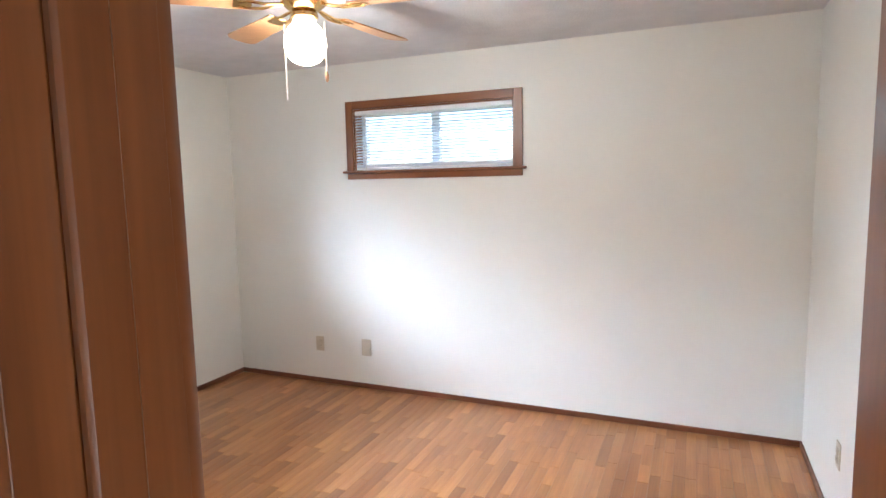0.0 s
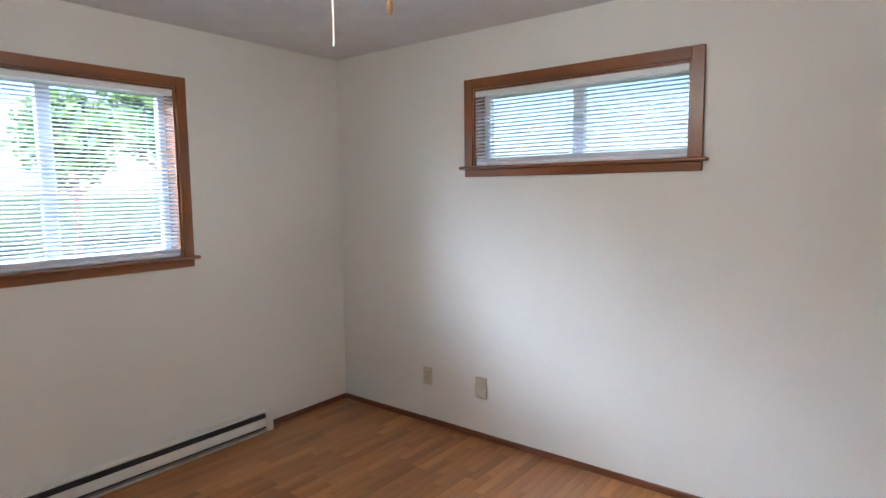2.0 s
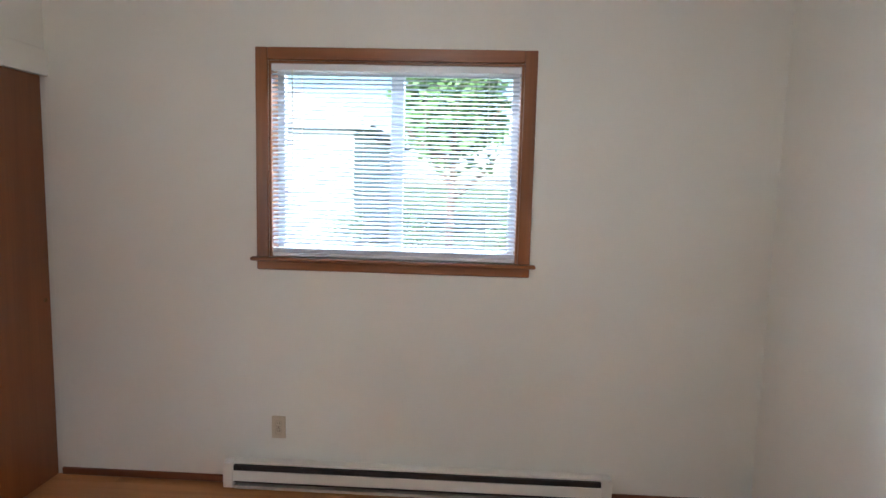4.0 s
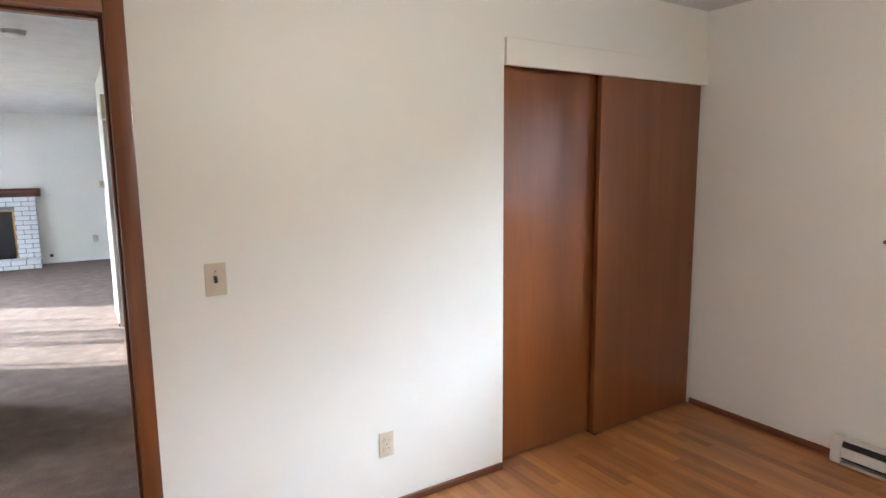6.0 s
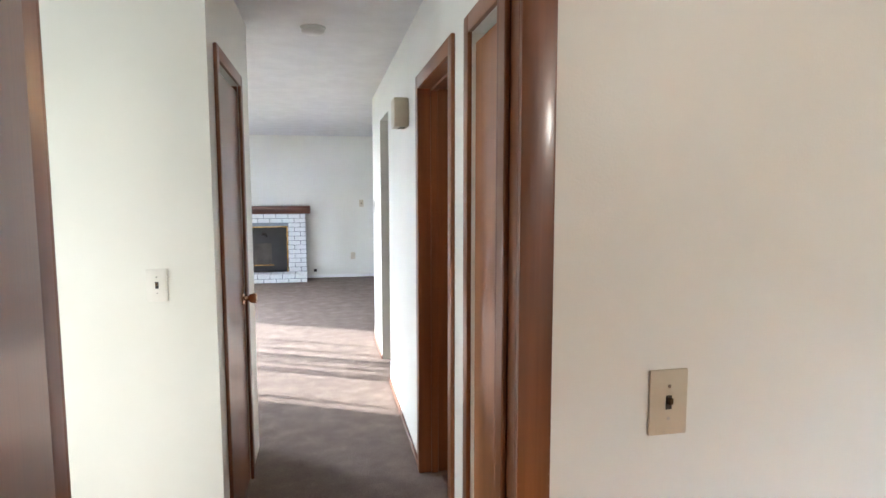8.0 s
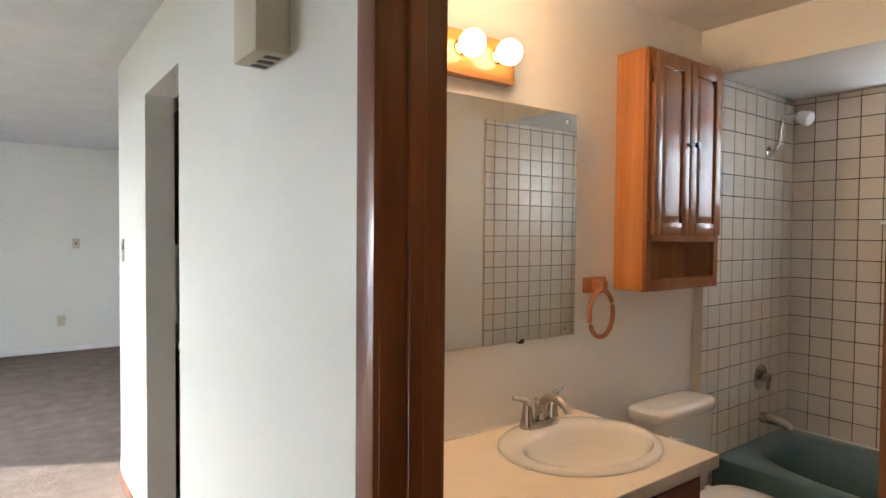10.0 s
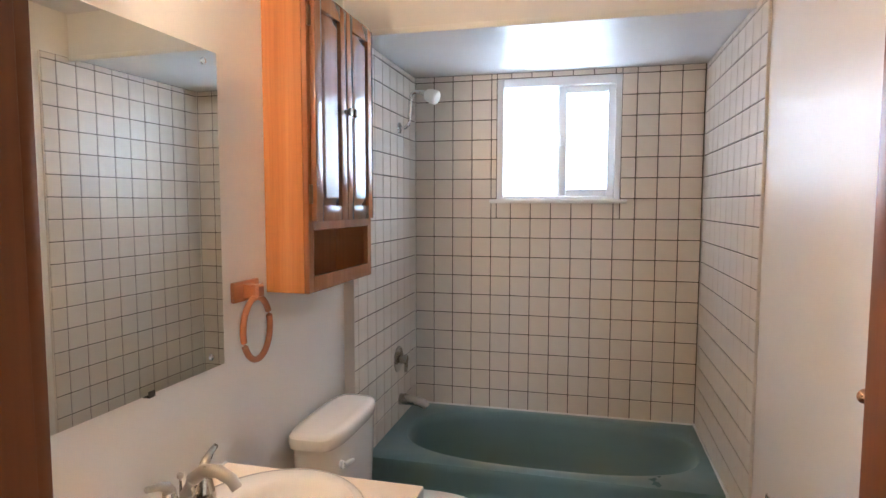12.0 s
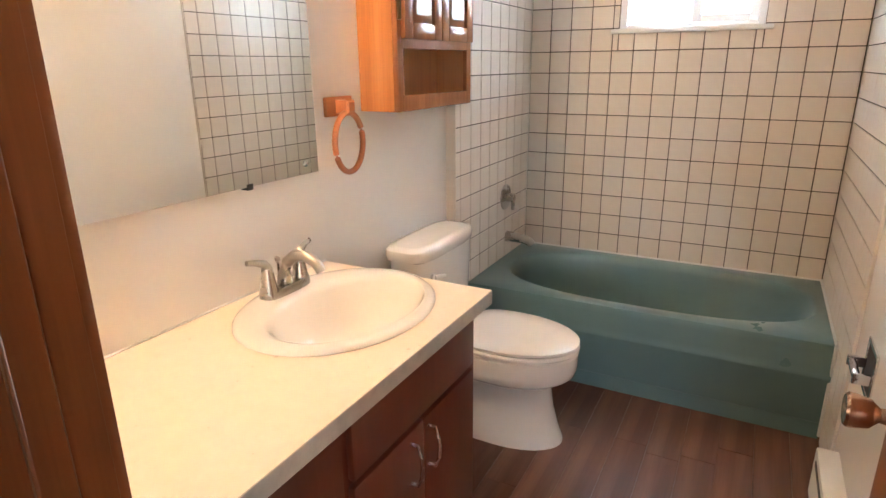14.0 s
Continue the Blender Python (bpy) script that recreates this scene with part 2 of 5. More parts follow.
def bx(x0, x1, y0, y1, z0, z1, bev=0.0, seg=2):
    bm = bmesh.new()
    add_box(bm, min(x0, x1), max(x0, x1), min(y0, y1), max(y0, y1), min(z0, z1), max(z0, z1), bev, seg)
    return bm


def lathe(profile, seg=32, m=None):
    """Turned solid from (radius, height) pairs about z, placed by m."""
    bm = bmesh.new()
    rings = []
    for r, z in profile:
        rings.append([bm.verts.new((max(r, 1e-5) * math.cos(a * math.tau / seg), max(r, 1e-5) * math.sin(a * math.tau / seg), z)) for a in range(seg)])
    for a, b in zip(rings, rings[1:]):
        for i in range(seg):
            bm.faces.new((a[i], a[(i + 1) % seg], b[(i + 1) % seg], b[i]))
    if profile[0][0] > 1e-4:
        bm.faces.new(rings[0][::-1])
    if profile[-1][0] > 1e-4:
        bm.faces.new(rings[-1])
    bmesh.ops.remove_doubles(bm, verts=bm.verts, dist=1e-5)
    bmesh.ops.recalc_face_normals(bm, faces=bm.faces)
    if m:
        bm.transform(m)
    return bm


def tube(points, r, seg=12, closed=False):
    """A round bar along points; r is a number or one radius a point."""
    pts = [Vector(p) for p in points]
    rs = r if isinstance(r, (list, tuple)) else [r] * len(pts)
    bm = bmesh.new()
    rings = []
    n = len(pts)
    up = Vector((0, 0, 1))
    for i, p in enumerate(pts):
        a, b = (pts[i - 1], pts[(i + 1) % n]) if closed else (pts[max(i - 1, 0)], pts[min(i + 1, n - 1)])
        d = (b - a).normalized()
        u = d.cross(up if abs(d.z) < 0.95 else Vector((1, 0, 0))).normalized()
        w = u.cross(d)
        rings.append([bm.verts.new(p + rs[i] * (math.cos(k * math.tau / seg) * u + math.sin(k * math.tau / seg) * w)) for k in range(seg)])
    pairs = list(zip(rings, rings[1:])) + ([(rings[-1], rings[0])] if closed else [])
    for a, b in pairs:
        for k in range(seg):
            bm.faces.new((a[k], a[(k + 1) % seg], b[(k + 1) % seg], b[k]))
    if not closed:
        bm.faces.new(rings[0])
        bm.faces.new(rings[-1])
    bmesh.ops.recalc_face_normals(bm, faces=bm.faces)
    return bm


def loft(rings, cap0=True, cap1=True):
    """Skin over rings of equally many points."""
    bm = bmesh.new()
    vr = [[bm.verts.new(p) for p in ring] for ring in rings]
    for a, b in zip(vr, vr[1:]):
        n = len(a)
        for i in range(n):
            bm.faces.new((a[i], a[(i + 1) % n], b[(i + 1) % n], b[i]))
    if cap0:
        bm.faces.new(vr[0])
    if cap1:
        bm.faces.new(vr[-1])
    bmesh.ops.recalc_face_normals(bm, faces=bm.faces)
    return bm


def oval(cx, cy, rx, ry, z, n=48, p=2.0):
    out = []
    for i in range(n):
        a = i * math.tau / n
        c, s = math.cos(a), math.sin(a)
        out.append((cx + rx * math.copysign(abs(c) ** (2 / p), c), cy + ry * math.copysign(abs(s) ** (2 / p), s), z))
    return out


def mesh_of(name, bm, mat, smooth=True):
    me = bpy.data.meshes.new(name)
    if smooth:
        for f in bm.faces:
            f.smooth = True
        for e in bm.edges:
            if len(e.link_faces) == 2 and e.calc_face_angle(0) > 0.7:
                e.smooth = False
    bm.to_mesh(me)
    bm.free()
    me.materials.append(mat)
    return me


def part(name, bm, mat, parent, label=""):
    ob = new(name, mesh_of(name, bm, mat))
    if parent:
        ob.parent = parent
    if label:
        tagged(ob, label)
    return ob


def thing(name, label, category, group="", at=(0, 0, 0)):
    ob = new(name)
    ob.empty_display_size = 0.1
    ob.location = at
    return tagged(ob, label, category, group)


def struct(name, bm, mat, label, category="wall"):
    return tagged(part(name, bm, mat, None), label, category, kind="structure")


def joined(*bms):
    out = bmesh.new()
    for b in bms:
        me = bpy.data.meshes.new("tmp")
        b.to_mesh(me)
        b.free()
        out.from_mesh(me)
        bpy.data.meshes.remove(me)
    return out


def wall_boxes(axis, a0, a1, t0, t1, z0, z1, holes):
    """A wall along axis from a0 to a1, from t0 to t1 thick, with rectangular holes (h0, h1, hz0, hz1)."""
    bm = bmesh.new()

    def put(p, q, lo, hi):
        if q - p < 1e-4 or hi - lo < 1e-4:
            return
        if axis == "x":
            add_box(bm, p, q, t0, t1, lo, hi)
        else:
            add_box(bm, t0, t1, p, q, lo, hi)
    cur = a0
    for h0, h1, hz0, hz1 in sorted(holes):
        put(cur, h0, z0, z1)
        put(h0, h1, z0, hz0)
        put(h0, h1, hz1, z1)
        cur = h1
    put(cur, a1, z0, z1)
    return bm


# ---------------------------------------------------------------- structure
H = 2.43
EX, SY = 4.09, -3.475          # bedroom east wall, south wall
SYH = SY - 0.115                # hall face of the bedroom's south wall
HWX = 2.985                     # hall face of the west hall wall
BX = 2.855                      # bathroom face of the same wall
BS, BN = -6.145, -4.598          # bathroom south and north walls
HEX = 3.88                     # hall east wall
LY = -13.0                      # living room far wall
LE = 7.5                        # living room east wall
LCZ = 2.46
DH = 2.03                       # door head
D0, D1 = 3.155, 3.905           # bedroom door
B0, B1 = -5.537, -4.783         # bathroom door
K0, K1 = -7.74, -7.06           # kitchen opening
WW = (-2.385, -1.185, 1.165, 2.095)   # bedroom west window
NW = (1.17, 2.39, 1.655, 2.098)       # bedroom north window
BW = (-5.645, -5.003, 1.555, 2.195)     # bathroom window

struct("wall_west", wall_boxes("y", -8.5, 0.15, -0.16, 0, 0, 2.6, [WW[:2] + WW[2:], BW]), M_WALL, "off-white painted outside wall with two windows")
struct("wall_north", wall_boxes("x", 0, EX + 0.12, 0, 0.15, 0, 2.6, [NW]), M_WALL, "off-white painted bedroom wall below a high window")
struct("wall_east", bx(EX, EX + 0.12, SYH, 0, 0, 2.6), M_WALL, "off-white painted bedroom wall behind the open door")
struct("wall_south", wall_boxes("x", 0, EX, SYH, SY, 0, 2.6, [(0.001, 1.532, 0, 2.08), (D0 - 0.02, D1 + 0.02, 0, DH + 0.02)]), M_WALL, "off-white painted bedroom wall with closet and door")
struct("wall_closet_back", bx(0, HWX - 0.115, -4.3, -4.2, 0, 2.6), M_WALL, "plain closet back wall")
struct("wall_closet_side", bx(1.75, 1.85, -4.2, SYH, 0, 2.6), M_WALL, "plain closet side wall")
struct("wall_bath_north", bx(0, BX, BN, BN + 0.1, 0, 2.6), M_BATHWALL, "white painted bathroom wall beside the tub")
struct("wall_bath_south", bx(0, BX, BS - 0.1, BS, 0, 2.6), M_BATHWALL, "white painted bathroom wall above the vanity")
struct("wall_hall_west", wall_boxes("y", -8.55, SYH, BX, HWX, 0, 2.6, [(B0 - 0.02, B1 + 0.02, 0, DH + 0.02), (K0, K1, 0, 2.12), (-4.46, -3.80, 0, DH)]), M_WALL, "off-white painted hall wall with bathroom door")
struct("wall_hall_east", wall_boxes("y", -6.05, -4.975, HEX, HEX + 0.11, 0, 2.6, [(-5.645, -5.04, 0, DH)]), M_WALL, "off-white painted hall wall with a closed door")
struct("wall_hall_north", bx(HEX, 6.0, -4.975, -4.86, 0, 2.6), M_WALL, "off-white painted hall wall with a light switch")
# the opening here is invented, it only lets the fill lamp through
struct("wall_hall_end", wall_boxes("y", -4.975, SYH, 6.0, 6.1, 0, 2.6, [(-4.7, -3.8, 0.5, 2.1)]), M_WALL, "plain end wall of the side passage")
struct("wall_passage", bx(EX + 0.12, 6.0, SYH, SYH + 0.1, 0, 2.6), M_WALL, "plain wall of the side passage")
struct("wall_living_north", bx(HEX + 0.11, LE, -6.05, -5.94, 0, 2.6), M_WALL, "plain living room wall")
struct("wall_living_south", bx(0.9, LE + 0.15, LY - 0.15, LY, 0, 2.6), M_WALL, "off-white painted living room wall behind the fireplace")
struct("wall_living_east", wall_boxes("y", LY, -5.94, LE, LE + 0.15, 0, 2.6, [(-11.2, -8.6, 0.06, 2.08)]), M_WALL, "plain living room wall with a wide glazed opening")
struct("wall_living_west", bx(0.9, 1.0, LY, -8.55, 0, 2.6), M_WALL, "plain living room wall")
struct("wall_kitchen_south", bx(0, BX, -8.55, -8.45, 0, 2.6), M_WALL, "plain kitchen wall")

struct("ceiling", joined(bx(0, EX, SY, 0, H, H + 0.1), bx(HWX, 6.0, -6.05, SYH, H, H + 0.1), bx(0, BX, BS, BN, H, H + 0.1)), M_CEIL, "grey-white textured ceiling of bedroom, hall and bathroom", "ceiling")
struct("ceiling_living", joined(bx(HWX, LE, -9.9, -6.05, H, H + 0.1), bx(0.9, HWX, -9.9, -8.55, H, H + 0.1), bx(0.9, LE, LY, -9.9, LCZ, LCZ + 0.1), bx(0, BX, -8.45, BS - 0.1, H, H + 0.1)), M_CEIL, "textured ceiling of living room and kitchen", "ceiling")
struct("roof_slab", bx(-0.7, LE + 0.7, LY - 0.6, 0.7, 2.6, 2.75), M_ROOF, "plain dark roof slab over the house", "roof")
struct("floor", bx(0, EX, SYH + 0.03, 0, -0.1, -0.012), M_GAP, "subfloor below the bedroom's oak strips", "floor")
struct("floor_closet", bx(0, 1.75, -4.2, SYH + 0.03, -0.1, -0.002), M_STRIP, "oak closet floor", "floor")
struct("carpet", joined(bx(HWX - 0.1, LE, LY, SYH + 0.03, -0.1, 0.0), bx(0.9, HWX - 0.1, LY, -8.5, -0.1, 0.0)), M_CARPET, "brown cut-pile carpet in hall and living room", "carpet")
struct("floor_bath", bx(0, HWX - 0.1, BS, BN, -0.1, -0.008), M_GAP, "subfloor below the bathroom planks", "floor")
struct("floor_kitchen", bx(0, HWX - 0.1, -8.5, BS - 0.1, -0.1, 0.0), M_VPLANK, "dark plank kitchen floor", "floor")
struct("soffit", joined(bx(0.001, 0.89, BS + 0.001, BN - 0.001, 2.225, H - 0.001), bx(0.885, 0.899, BS + 0.001, BN - 0.001, 2.205, 2.23, 0.004, 2)), M_WHITE, "glossy white dropped ceiling over the bathtub", "ceiling")

# grounds
struct("ground", bx(-300, 300, -300, 300, -0.45, -0.25), M_GRASS, "green lawn around the house", "lawn")


def baseboard(x0, x1, y0, y1, mat, label="dark-stained wooden baseboard along the floor"):
    struct("baseboard", bx(x0, x1, y0, y1, 0.0, 0.038, 0.004, 1), mat, label, "baseboard")


baseboard(0.0, EX, -0.014, 0.0, M_BASE_X)
baseboard(0.0, 0.014, SY, -0.014, M_BASE_Y)
baseboard(EX - 0.014, EX, SY, -0.014, M_BASE_Y)
baseboard(1.537, D0 - 0.07, SY, SY + 0.014, M_BASE_X)
baseboard(HEX + 0.0, 6.0, -4.86, -4.846, M_BASE_X, "thin wooden baseboard above the carpet")
baseboard(HWX, HWX + 0.012, K1, B0 - 0.07, M_BASE_Y, "thin wooden baseboard above the carpet")
baseboard(HWX, HWX + 0.012, -8.55, K0, M_BASE_Y, "thin wooden baseboard above the carpet")
struct("baseboard", bx(1.0, 3.8, LY, LY + 0.014, 0, 0.05, 0.004, 1), M_WHITE, "white baseboard below the fireplace wall", "baseboard")


# ---------------------------------------------------------------- doors
def knob(parent, at, axis, mat, label):
    """Round door knob with rose, pointing along axis."""
    prof = [(0.031, 0.0), (0.031, 0.005), (0.026, 0.009), (0.013, 0.012), (0.011, 0.026), (0.016, 0.032), (0.022, 0.038), (0.026, 0.056), (0.0265, 0.066), (0.023, 0.070), (0.008, 0.068), (0.0, 0.066)]
    m = Matrix.Translation(at) @ Vector((0, 0, 1)).rotation_difference(Vector(axis)).to_matrix().to_4x4()
    return part("knob", lathe(prof, 24, m), mat, parent, label)


def door_leaf(name, label, hinge, angle, width, mat, knob_mat, height=2.0, thick=0.035, kn=True, kz=0.93):
    """A slab door; local x runs from hinge to latch, local y is the thickness."""
    d = tagged(new(name), label, "door", kind="structure")
    d.matrix_world = Matrix.Translation((hinge[0], hinge[1], 0.0)) @ Matrix.Rotation(radians(angle), 4, "Z")
    part("leaf", bx(0.003, width, -thick / 2, thick / 2, 0.012, height, 0.002, 1), mat, d)
    if kn:
        knob(d, (width - 0.065, thick / 2, kz), (0, 1, 0), knob_mat, "polished round metal knob")
        knob(d, (width - 0.065, -thick / 2, kz), (0, -1, 0), knob_mat, "polished round metal knob")
        part("latch_plate", bx(width - 0.001, width + 0.0015, -0.012, 0.012, kz - 0.03, kz + 0.03), knob_mat, d)
    for z in (0.2, 1.0, 1.8):
        part("hinge", lathe([(0.006, z - 0.045), (0.006, z + 0.045)], 12, Matrix.Translation((0.0, -thick / 2 - 0.003, 0))), M_BRASS, d)
    return d


def casing(name, axis, a0, a1, face, out, head, label, mat_v, mat_h, w=0.062, th=0.016):
    """Two uprights and a head of door trim on one wall face."""
    c = tagged(new(name), label, "door trim", kind="structure")
    f0, f1 = sorted((face, face + out * th))

    def b(p, q, lo, hi):
        bm = bmesh.new()
        if axis == "x":
            add_box(bm, p, q, f0, f1, lo, hi, 0.005, 2)
        else:
            add_box(bm, f0, f1, p, q, lo, hi, 0.005, 2)
        return bm
    part("upright", b(a0 - w, a0, 0, head + w), mat_v, c)
    part("upright", b(a1, a1 + w, 0, head + w), mat_v, c)
    part("head", b(a0, a1, head, head + w), mat_h, c)
    return c


def jamb(name, axis, a0, a1, t0, t1, head, label, stop):
    """Lining of a doorway with its stop bead."""
    j = tagged(new(name), label, "door frame", kind="structure")

    def b(p, q, u0, u1, lo, hi, bev=0.002):
        return bx(p, q, u0, u1, lo, hi, bev, 1) if axis == "x" else bx(u0, u1, p, q, lo, hi, bev, 1)
    part("post", b(a0 - 0.019, a0, t0, t1, 0, head + 0.019), M_JAMB, j)
    part("post", b(a1, a1 + 0.019, t0, t1, 0, head + 0.019), M_JAMB, j)
    part("lintel", b(a0, a1, t0, t1, head, head + 0.019), M_JAMB, j)
    s0, s1 = stop
    part("stop", b(a0, a0 + 0.011, s0, s1, 0, head, 0.003), M_JAMB, j)
    part("stop", b(a1 - 0.011, a1, s0, s1, 0, head, 0.003), M_JAMB, j)
    part("stop", b(a0 + 0.011, a1 - 0.011, s0, s1, head - 0.011, head, 0.003), M_JAMB, j)
    return j


jamb("door_frame_1", "x", D0, D1, SYH - 0.004, SY + 0.004, DH, "stained wooden frame of the bedroom doorway", (SY - 0.078, SY - 0.04))
casing("door_trim_1", "x", D0, D1, SY, 1, DH, "stained wooden trim round the bedroom door", M_JAMB, M_TRIM_H)
casing("door_trim_2", "x", D0, D1, SYH, -1, DH, "stained wooden trim on the hall side", M_JAMB, M_TRIM_H)
jamb("door_frame_2", "y", B0, B1, BX - 0.004, HWX + 0.004, DH, "stained wooden frame of the bathroom doorway", (BX + 0.04, BX + 0.078))
casing("door_trim_3", "y", B0, B1, HWX, 1, DH, "stained wooden trim round the bathroom door", M_JAMB, M_TRIM_Y, 0.066)
casing("door_trim_4", "y", B0, B1, BX, -1, DH, "stained wooden trim inside the bathroom", M_JAMB, M_TRIM_Y)
door_leaf("door_1", "open mahogany veneer bedroom door with brass knobs", (D1 - 0.018, SY + 0.012), 101, 0.745, M_DOOR, M_BRASS)
bd = door_leaf("door_2", "open mahogany veneer bathroom door with tarnished knobs", (BX - 0.02, -4.708), 180, 0.70, M_DOOR, M_COPPER, kz=0.895)
part("edge_knob", lathe([(0.006, 0), (0.006, 0.006), (0.011, 0.010), (0.013, 0.018), (0.009, 0.024), (0, 0.026)], 20, Matrix.Translation((0.70, 0.008, 1.222)) @ Matrix.Rotation(math.pi / 2, 4, "Y")), M_COPPER, bd, "small copper knob on the door's edge")

# hall closet door, closed in the east hall wall
hd = door_leaf("door_3", "closed mahogany veneer hall door with a copper knob", (HEX + 0.02, -5.04), -90, 0.602, M_DOOR, M_COPPER, kz=0.98)
struct("closet_lining", joined(bx(HEX + 0.003, HEX + 0.107, -5.644, -5.642, 0, DH), bx(HEX + 0.003, HEX + 0.107, -5.043, -5.041, 0, DH)), M_JAMB, "stained lining of the hall closet", "door frame")
casing("door_trim_5", "y", -5.645, -5.04, HEX, -1, DH, "stained wooden trim round the hall door", M_JAMB, M_TRIM_Y, 0.055)
door_leaf("door_4", "closed orange-brown veneer linen closet door", (HWX - 0.03, -3.80), -90, 0.667, M_OAKTRIM, M_BRASS, kn=False)
casing("door_trim_6", "y", -4.46, -3.80, HWX, 1, DH, "stained wooden trim round the linen closet door", M_JAMB, M_TRIM_Y, 0.06)


# ---------------------------------------------------------------- windows and blinds
def window(name, axis, hole, face, out_dir, label, sill_label):
    """Sliding window in a wall: stained lining and trim, stool and apron, white vinyl frame, two panes."""
    a0, a1, z0, z1 = hole
    w = tagged(new(name), label, "window", kind="structure")

    def b(p, q, d0, d1, lo, hi, bev=0.003):
        """d counts into the room from the wall face."""
        u0, u1 = face + out_dir * d0, face + out_dir * d1
        return bx(p, q, u0, u1, lo, hi, bev, 1) if axis == "x" else bx(u0, u1, p, q, lo, hi, bev, 1)
    mh = M_TRIM_H if axis == "x" else M_TRIM_Y
    fr = part("window_trim", b(a0 - 0.058, a0, 0, 0.018, z0, z1 + 0.058), M_OAKTRIM, w)
    part("window_trim", b(a1, a1 + 0.058, 0, 0.018, z0, z1 + 0.058), M_OAKTRIM, w)
    part("window_trim", b(a0, a1, 0, 0.018, z1, z1 + 0.058), mh, w)
    part("window_lining", b(a0, a0 + 0.012, -0.10, 0.0, z0, z1, 0), M_OAKTRIM, w)
    part("window_lining", b(a1 - 0.012, a1, -0.10, 0.0, z0, z1, 0), M_OAKTRIM, w)
    part("window_lining", b(a0 + 0.012, a1 - 0.012, -0.10, 0.0, z1 - 0.012, z1, 0), mh, w)
    part("window_sill", b(a0 - 0.085, a1 + 0.085, -0.10 + 0.1, 0.04, z0 - 0.018, z0, 0.005), mh, w, sill_label)
    part("window_sill_inner", b(a0, a1, -0.10, 0.0, z0 - 0.018, z0, 0), mh, w)
    part("window_apron", b(a0 - 0.058, a1 + 0.058, 0, 0.016, z0 - 0.062, z0 - 0.018, 0.004), mh, w)
    d0, d1 = -0.15, -0.105
    f = part("window_frame", b(a0, a0 + 0.045, d0, d1, z0, z1), M_VINYL, w, "white vinyl frame")
    part("window_frame", b(a1 - 0.045, a1, d0, d1, z0, z1), M_VINYL, w)
    part("window_frame", b(a0 + 0.045, a1 - 0.045, d0, d1, z0, z0 + 0.045), M_VINYL, w)
    part("window_frame", b(a0 + 0.045, a1 - 0.045, d0, d1, z1 - 0.045, z1), M_VINYL, w)
    mid = (a0 + a1) / 2
    part("mullion", b(mid - 0.032, mid + 0.032, d0, d1, z0 + 0.045, z1 - 0.045), M_VINYL, w)
    for p, q in ((a0 + 0.045, mid - 0.032), (mid + 0.032, a1 - 0.045)):
        g = part("pane", b(p, q, -0.131, -0.127, z0 + 0.045, z1 - 0.045, 0), M_GLASS, w)
        g.visible_shadow = False
    return w


def blind(axis, hole, face, out_dir, label, wand):
    """Mini blind with open slats, head rail, bottom rail, ladder cords and a wand."""
    a0, a1, z0, z1 = hole
    t = thing("window_blind", label, "blind")
    c = face - out_dir * 0.014

    def b(p, q, d0, d1, lo, hi, bev=0.0):
        u0, u1 = c + out_dir * d0, c + out_dir * d1
        return bx(p, q, u0, u1, lo, hi, bev, 1) if axis == "x" else bx(u0, u1, p, q, lo, hi, bev, 1)
    p, q = a0 + 0.014, a1 - 0.014
    part("head_rail", b(p, q, -0.016, 0.016, z1 - 0.045, z1 - 0.014, 0.002), M_VINYL, t)
    part("bottom_rail", b(p, q, -0.012, 0.012, z0 + 0.004, z0 + 0.022, 0.003), M_VINYL, t)
    part("gathered_slat", b(p, q, -0.011, 0.011, z0 + 0.022, z0 + 0.045, 0.001), M_SLAT, t)
    me = None
    z = z1 - 0.06
    while z > z0 + 0.055:
        if me is None:
            bm = bmesh.new()
            prof = ((-0.0105, 0.0052), (-0.004, 0.0032), (0.004, -0.0010), (0.0105, -0.0058))
            rows = []
            for u, h in prof:
                ends = ((p, c + out_dir * u, h), (q, c + out_dir * u, h)) if axis == "x" else ((c + out_dir * u, p, h), (c + out_dir * u, q, h))
                rows.append([bm.verts.new(e) for e in ends] + [bm.verts.new((e[0], e[1], h - 0.0006)) for e in ends])
            for r, s in zip(rows, rows[1:]):
                bm.faces.new((r[0], r[1], s[1], s[0]))
                bm.faces.new((r[2], r[3], s[3], s[2]))
            me = mesh_of("slat", bm, M_SLAT)
        s = new("slat", me)
        s.location.z = z
        s.parent = t
        z -= 0.0205
    n = 4 if q - p > 1.0 else 3
    for i in range(n):
        a = p + (q - p) * (i + 0.5) / n
        part("ladder_cord", b(a - 0.001, a + 0.001, 0.0125, 0.0138, z0 + 0.02, z1 - 0.03), M_CORD, t)
    at = Vector((wand[0], c + out_dir * 0.02, 0)) if axis == "x" else Vector((c + out_dir * 0.02, wand[0], 0))
    part("wand", tube([at + Vector((0, 0, z1 - 0.04)), at + Vector((0, 0, wand[1]))], 0.003, 8), M_CORD, t)
    return t


window("window_1", "y", WW, 0.0, 1, "large sliding bedroom window in stained wood trim", "stained wooden sill")
window("window_2", "x", NW, 0.0, -1, "high narrow sliding window in stained wood trim", "stained wooden sill")
blind("y", WW, 0.0, 1, "white mini blind with open slats in the large window", (-2.27, 1.55))
blind("x", NW, 0.0, -1, "white mini blind with open slats in the high window", (1.27, 1.62))


